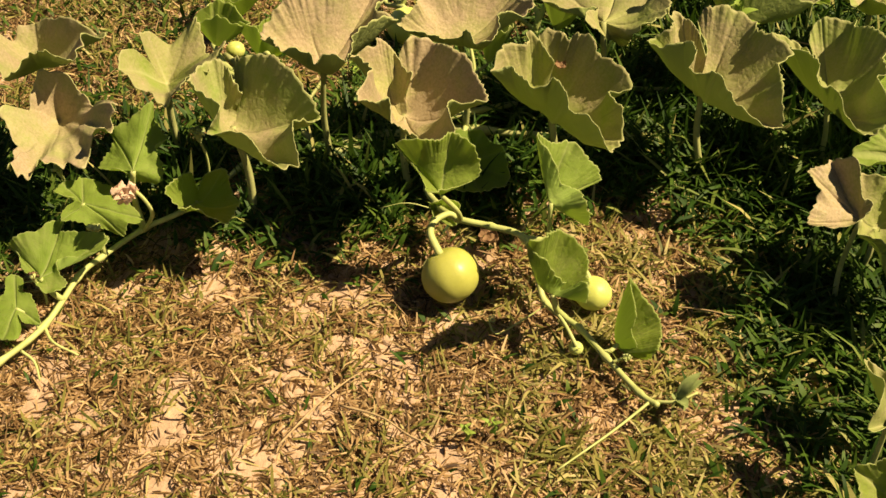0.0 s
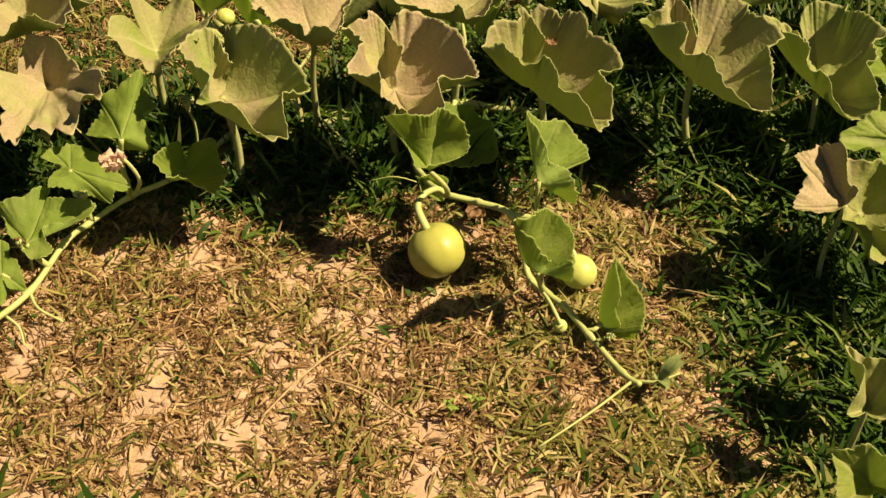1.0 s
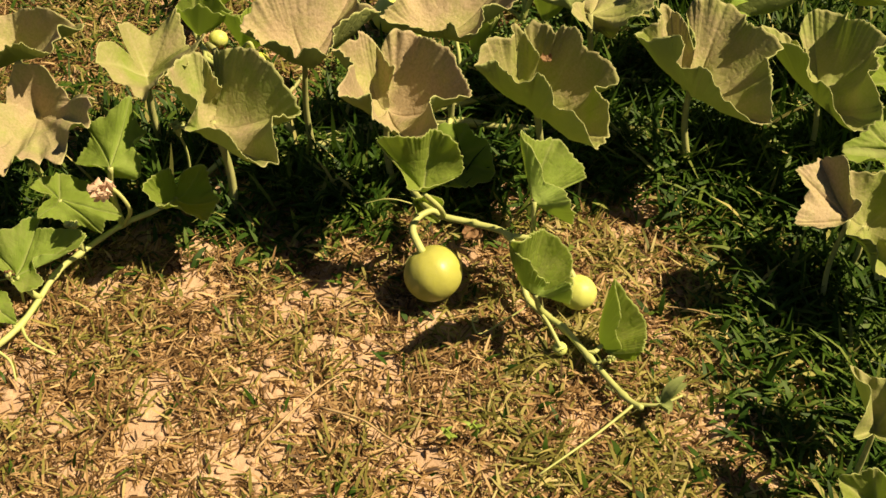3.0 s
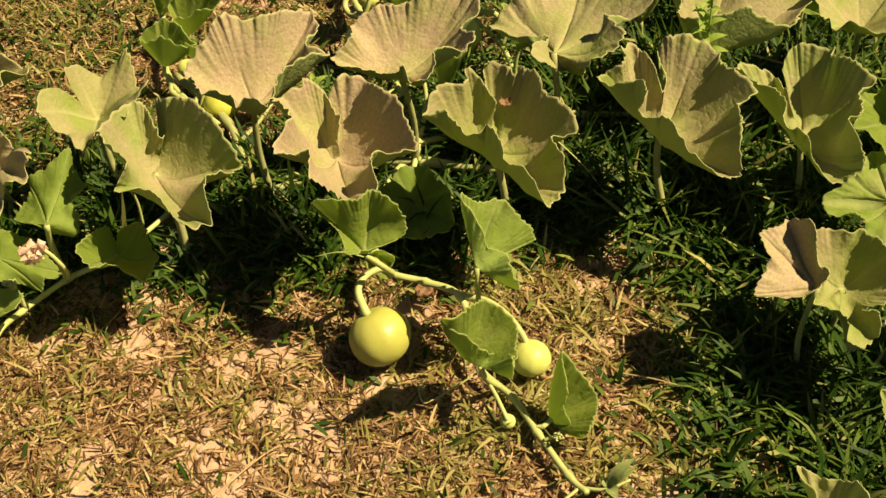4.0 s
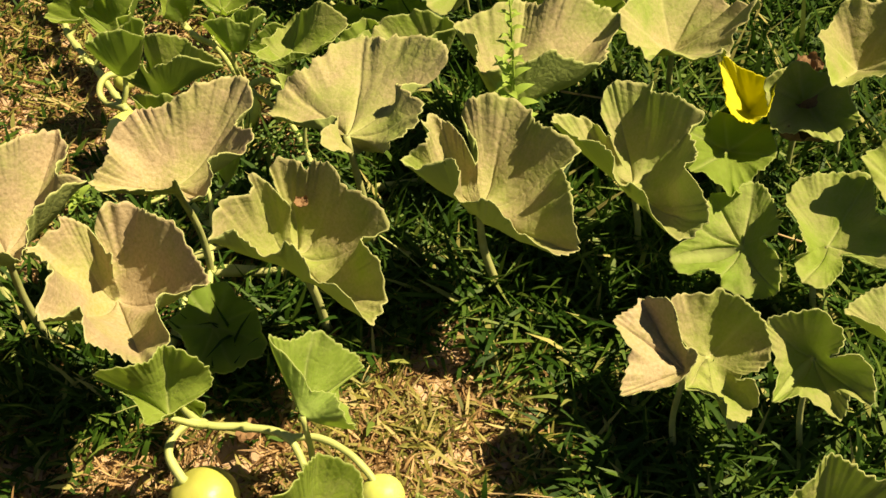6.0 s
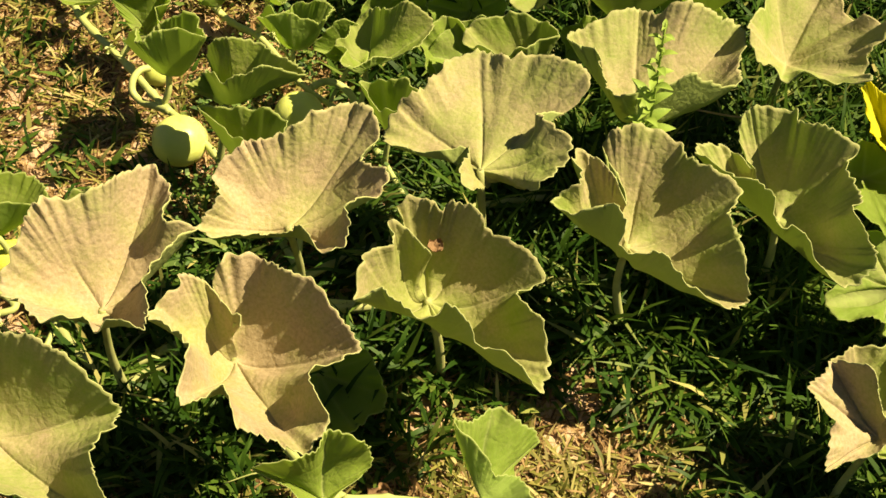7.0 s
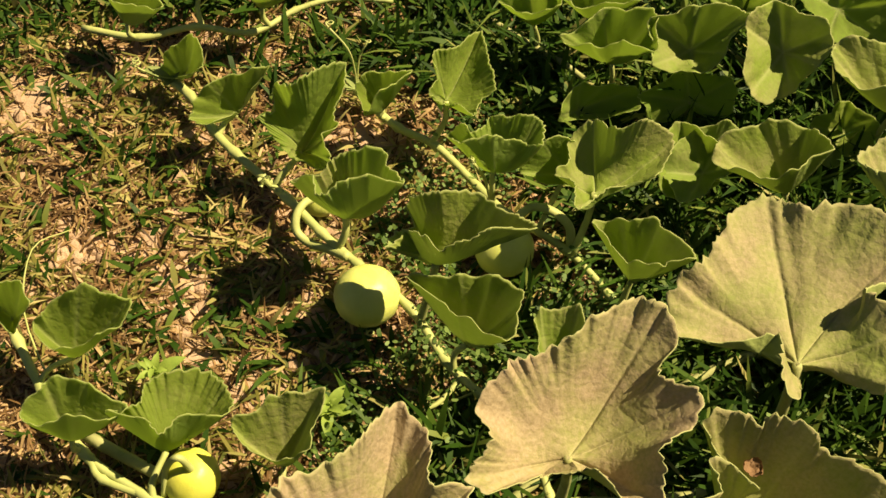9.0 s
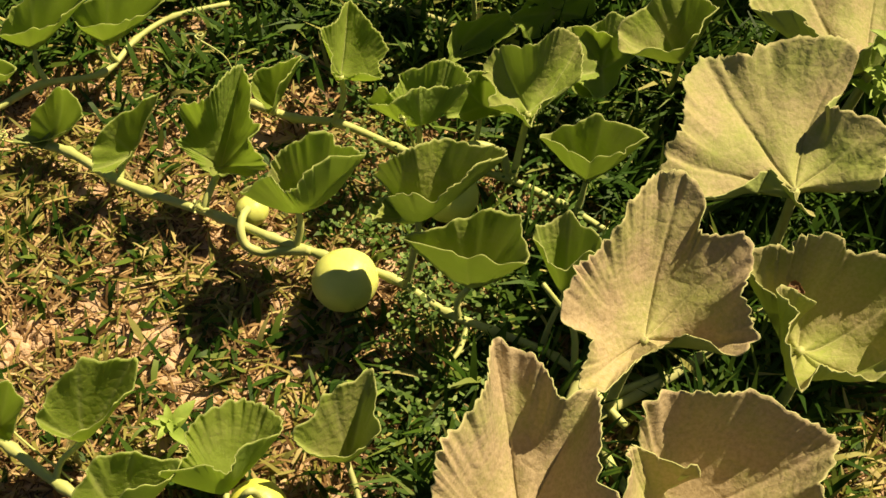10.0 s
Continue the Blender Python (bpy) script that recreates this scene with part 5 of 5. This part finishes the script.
def shoot_tip(plant, centre, size, seed, ahead):
    """Young, unfolding leaves at the end of a runner, which points ahead."""
    rnd = random.Random(seed)
    for k in range(9):
        w = ahead + rnd.gauss(0, 1.1)
        tip = Vector(centre) + Vector((math.cos(w), math.sin(w), rnd.uniform(0.2, 0.9))) * size * rnd.uniform(0.5, 1.0) * (1.35 if abs(w - ahead) < 0.7 else 0.8)
        part("young_leaf", small_leaf("young_leaf", centre, tip, size * rnd.uniform(0.14, 0.26), SHOOT), plant)


shoot_tip(vine_centre, (0.325, -0.247, 0.024), 0.032, 3, 0.4)
shoot_tip(vine_runner, (-0.262, 0.975, 0.024), 0.026, 4, 2.2)
shoot_tip(vine_second, (-0.048, 0.885, 0.035), 0.026, 6, 1.8)


def weed(foot, tip, count, size, label, seed):
    """An upright weed with many narrow leaves along its stem and a seed spike."""
    rnd = random.Random(seed)
    top = tagged(new("weed"), label, "weed", "weeds")
    f, t = Vector(foot), Vector(tip)
    part("stem", tube("stem", [f, f.lerp(t, 0.5) + Vector((0.006, 0, 0)), t], (0.0026, 0.0012), WEED, 8, 7), top)
    for k in range(count):
        u = 0.45 + 0.55 * k / count
        p = f.lerp(t, u)
        w = k * 2.4 + rnd.uniform(-0.4, 0.4)
        long = size * (1.1 - 0.75 * (u - 0.45) / 0.55) * rnd.uniform(0.7, 1.15)
        q = p + Vector((math.cos(w), math.sin(w), rnd.uniform(0.1, 0.6))) * long
        part("leaf", small_leaf("leaf", p, q, long * 0.22, WEED), top)


weed((0.420, 0.345, 0.0), (0.456, 0.402, 0.33), 34, 0.034, "bright green leafy weed standing among gourd leaves", 2)
weed((-0.176, 0.490, 0.0), (-0.172, 0.492, 0.050), 9, 0.030, "small broad-leaved weed seedling in grass", 3)
weed((0.053, -0.299, 0.0), (0.053, -0.297, 0.028), 5, 0.018, "tiny pale green seedling in dry straw", 4)
weed((0.085, -0.285, 0.0), (0.086, -0.283, 0.022), 4, 0.014, "tiny pale green seedling in dry straw", 5)
weed((-0.345, 0.585, 0.0), (-0.342, 0.590, 0.04), 8, 0.032, "small broad-leaved weed seedling in grass", 6)


def crumpled(name, centre, size, seed, material):
    """A dried, crumpled leaf."""
    n, verts, faces = 22, [], []
    for j in range(n):
        for i in range(n):
            x, y = i / (n - 1) - 0.5, j / (n - 1) - 0.5
            r = math.hypot(x, y) * 2
            shrink = 1 / max(1.0, r * 1.15)
            p = Vector((x * shrink, y * shrink, 0.25 * r * r))
            p += Vector(noise.noise_vector(p * 3.2 + Vector((seed, 0, 0)))) * 0.16
            p += Vector(noise.noise_vector(p * 9 + Vector((0, seed, 0)))) * 0.05
            verts.append(Vector(centre) + p * size)
    for j in range(n - 1):
        for i in range(n - 1):
            a = j * n + i
            faces.append((a, a + 1, a + n + 1, a + n))
    return mesh_of(name, verts, faces, material)


part("dead_leaf", crumpled("dead_leaf", (0.788, 0.306, 0.125), 0.075, 2, DEAD_LEAF), vine_right, "crumpled dry brown leaf")
part("dead_leaf", crumpled("dead_leaf", (0.068, 0.060, 0.022), 0.034, 5, DEAD_LEAF), vine_centre, "crumpled dry brown leaf")
part("dead_patch", crumpled("dead_patch", (0.172, 0.262, 0.188), 0.019, 12, DEAD_LEAF), vine_big, "torn brown dead patch of a leaf")
part("dead_leaf", crumpled("dead_leaf", (0.83, 0.41, 0.13), 0.04, 8, DEAD_LEAF), vine_right, "crumpled dry brown leaf")


def dry_stalk(points, radius):
    ob = new("dry_stalk", tube("dry_stalk", points, (radius, radius * 0.5), STRAW_STEM, 6, 7))
    tagged(ob, "thin dry brown plant stalk lying on soil", "stalk", "dry stalks")


STRAW_STEM = skin_material("straw_stem", (0.26, 0.17, 0.08), (0.48, 0.35, 0.19), 60, 0.7)
dry_stalk([(-0.116, -0.251, 0.008), (-0.06, -0.272, 0.012), (-0.02, -0.300, 0.010), (0.013, -0.314, 0.006)], 0.0018)
dry_stalk([(-0.189, -0.319, 0.006), (-0.150, -0.260, 0.012), (-0.115, -0.215, 0.012), (-0.093, -0.190, 0.008)], 0.0016)
dry_stalk([(0.330, -0.06, 0.006), (0.375, -0.075, 0.015), (0.413, -0.084, 0.012)], 0.0012)
dry_stalk([(0.80, 0.20, 0.02), (0.72, 0.23, 0.05), (0.66, 0.28, 0.06)], 0.0016)
dry_stalk([(0.52, 0.50, 0.08), (0.60, 0.45, 0.09), (0.66, 0.42, 0.11)], 0.0016)


def leaflets(count, spots, seed):
    """Low herb with many tiny leaflets, as one piece of stuff."""
    rnd = random.Random(seed)
    fruits = [o for o in scene.objects if o.name.startswith("gourd") and o.get("category") == "gourd"]
    verts, faces = [], []
    for _ in range(count):
        x, y, r = rnd.choice(spots)
        w, d = rnd.uniform(0, 6.28), r * math.sqrt(rnd.random())
        c = Vector((x + d * math.cos(w), y + d * math.sin(w), 0.006 + rnd.random() ** 2 * 0.05))
        if any((c.x - f.location.x) ** 2 + (c.y - f.location.y) ** 2 < 0.055 ** 2 for f in fruits):
            continue
        turn = Euler((rnd.uniform(-0.6, 0.6), rnd.uniform(-0.6, 0.6), rnd.uniform(0, 6.28))).to_matrix()
        s = rnd.uniform(0.002, 0.0045)
        base = len(verts)
        for k in range(6):
            a = k * math.pi / 3
            verts.append(c + turn @ Vector((math.cos(a) * s, math.sin(a) * s * 0.6, 0.15 * s * math.cos(2 * a))))
        faces.append(tuple(range(base, base + 6)))
    tagged(new("herb", mesh_of("herb", verts, faces, HERB)), "low herb with tiny round green leaflets", "herb", kind="stuff")


leaflets(3200, [(-0.04, 0.606, 0.06), (-0.083, 0.56, 0.06), (0.158, 0.58, 0.06), (-0.05, 0.491, 0.07), (0.0, 0.55, 0.07), (0.10, 0.52, 0.06),
                (-0.15, 0.45, 0.06), (0.05, 0.76, 0.07), (-0.02, 0.70, 0.06), (0.30, 0.35, 0.07), (0.45, 0.33, 0.06), (-0.10, 0.33, 0.06)], 11)


def clods(count, spots, seed):
    """Dry lumps of clay on the bare patches, as one piece of stuff."""
    rnd = random.Random(seed)
    bm = bmesh.new()
    for _ in range(count):
        x, y, r = rnd.choice(spots)
        w, d, s = rnd.uniform(0, 6.28), r * math.sqrt(rnd.random()), rnd.uniform(0.003, 0.010)
        c = Vector((x + d * math.cos(w), y + d * math.sin(w), 0))
        c.z = hill(c.x, c.y) + s * 0.2
        made = bmesh.ops.create_icosphere(bm, subdivisions=2, radius=s)["verts"]
        for v in made:
            v.co += Vector(noise.noise_vector(v.co * 90 + c * 40)) * s * 0.5
            v.co.z *= 0.6
            v.co += c
    me = bpy.data.meshes.new("clods")
    bm.to_mesh(me)
    bm.free()
    me.materials.append(bpy.data.materials["dry_soil"])
    tagged(new("clods", me), "small dry clay clods on bare soil", "soil", kind="stuff")


clods(170, [(x, y, r) for x, y, r in BARE], 21)
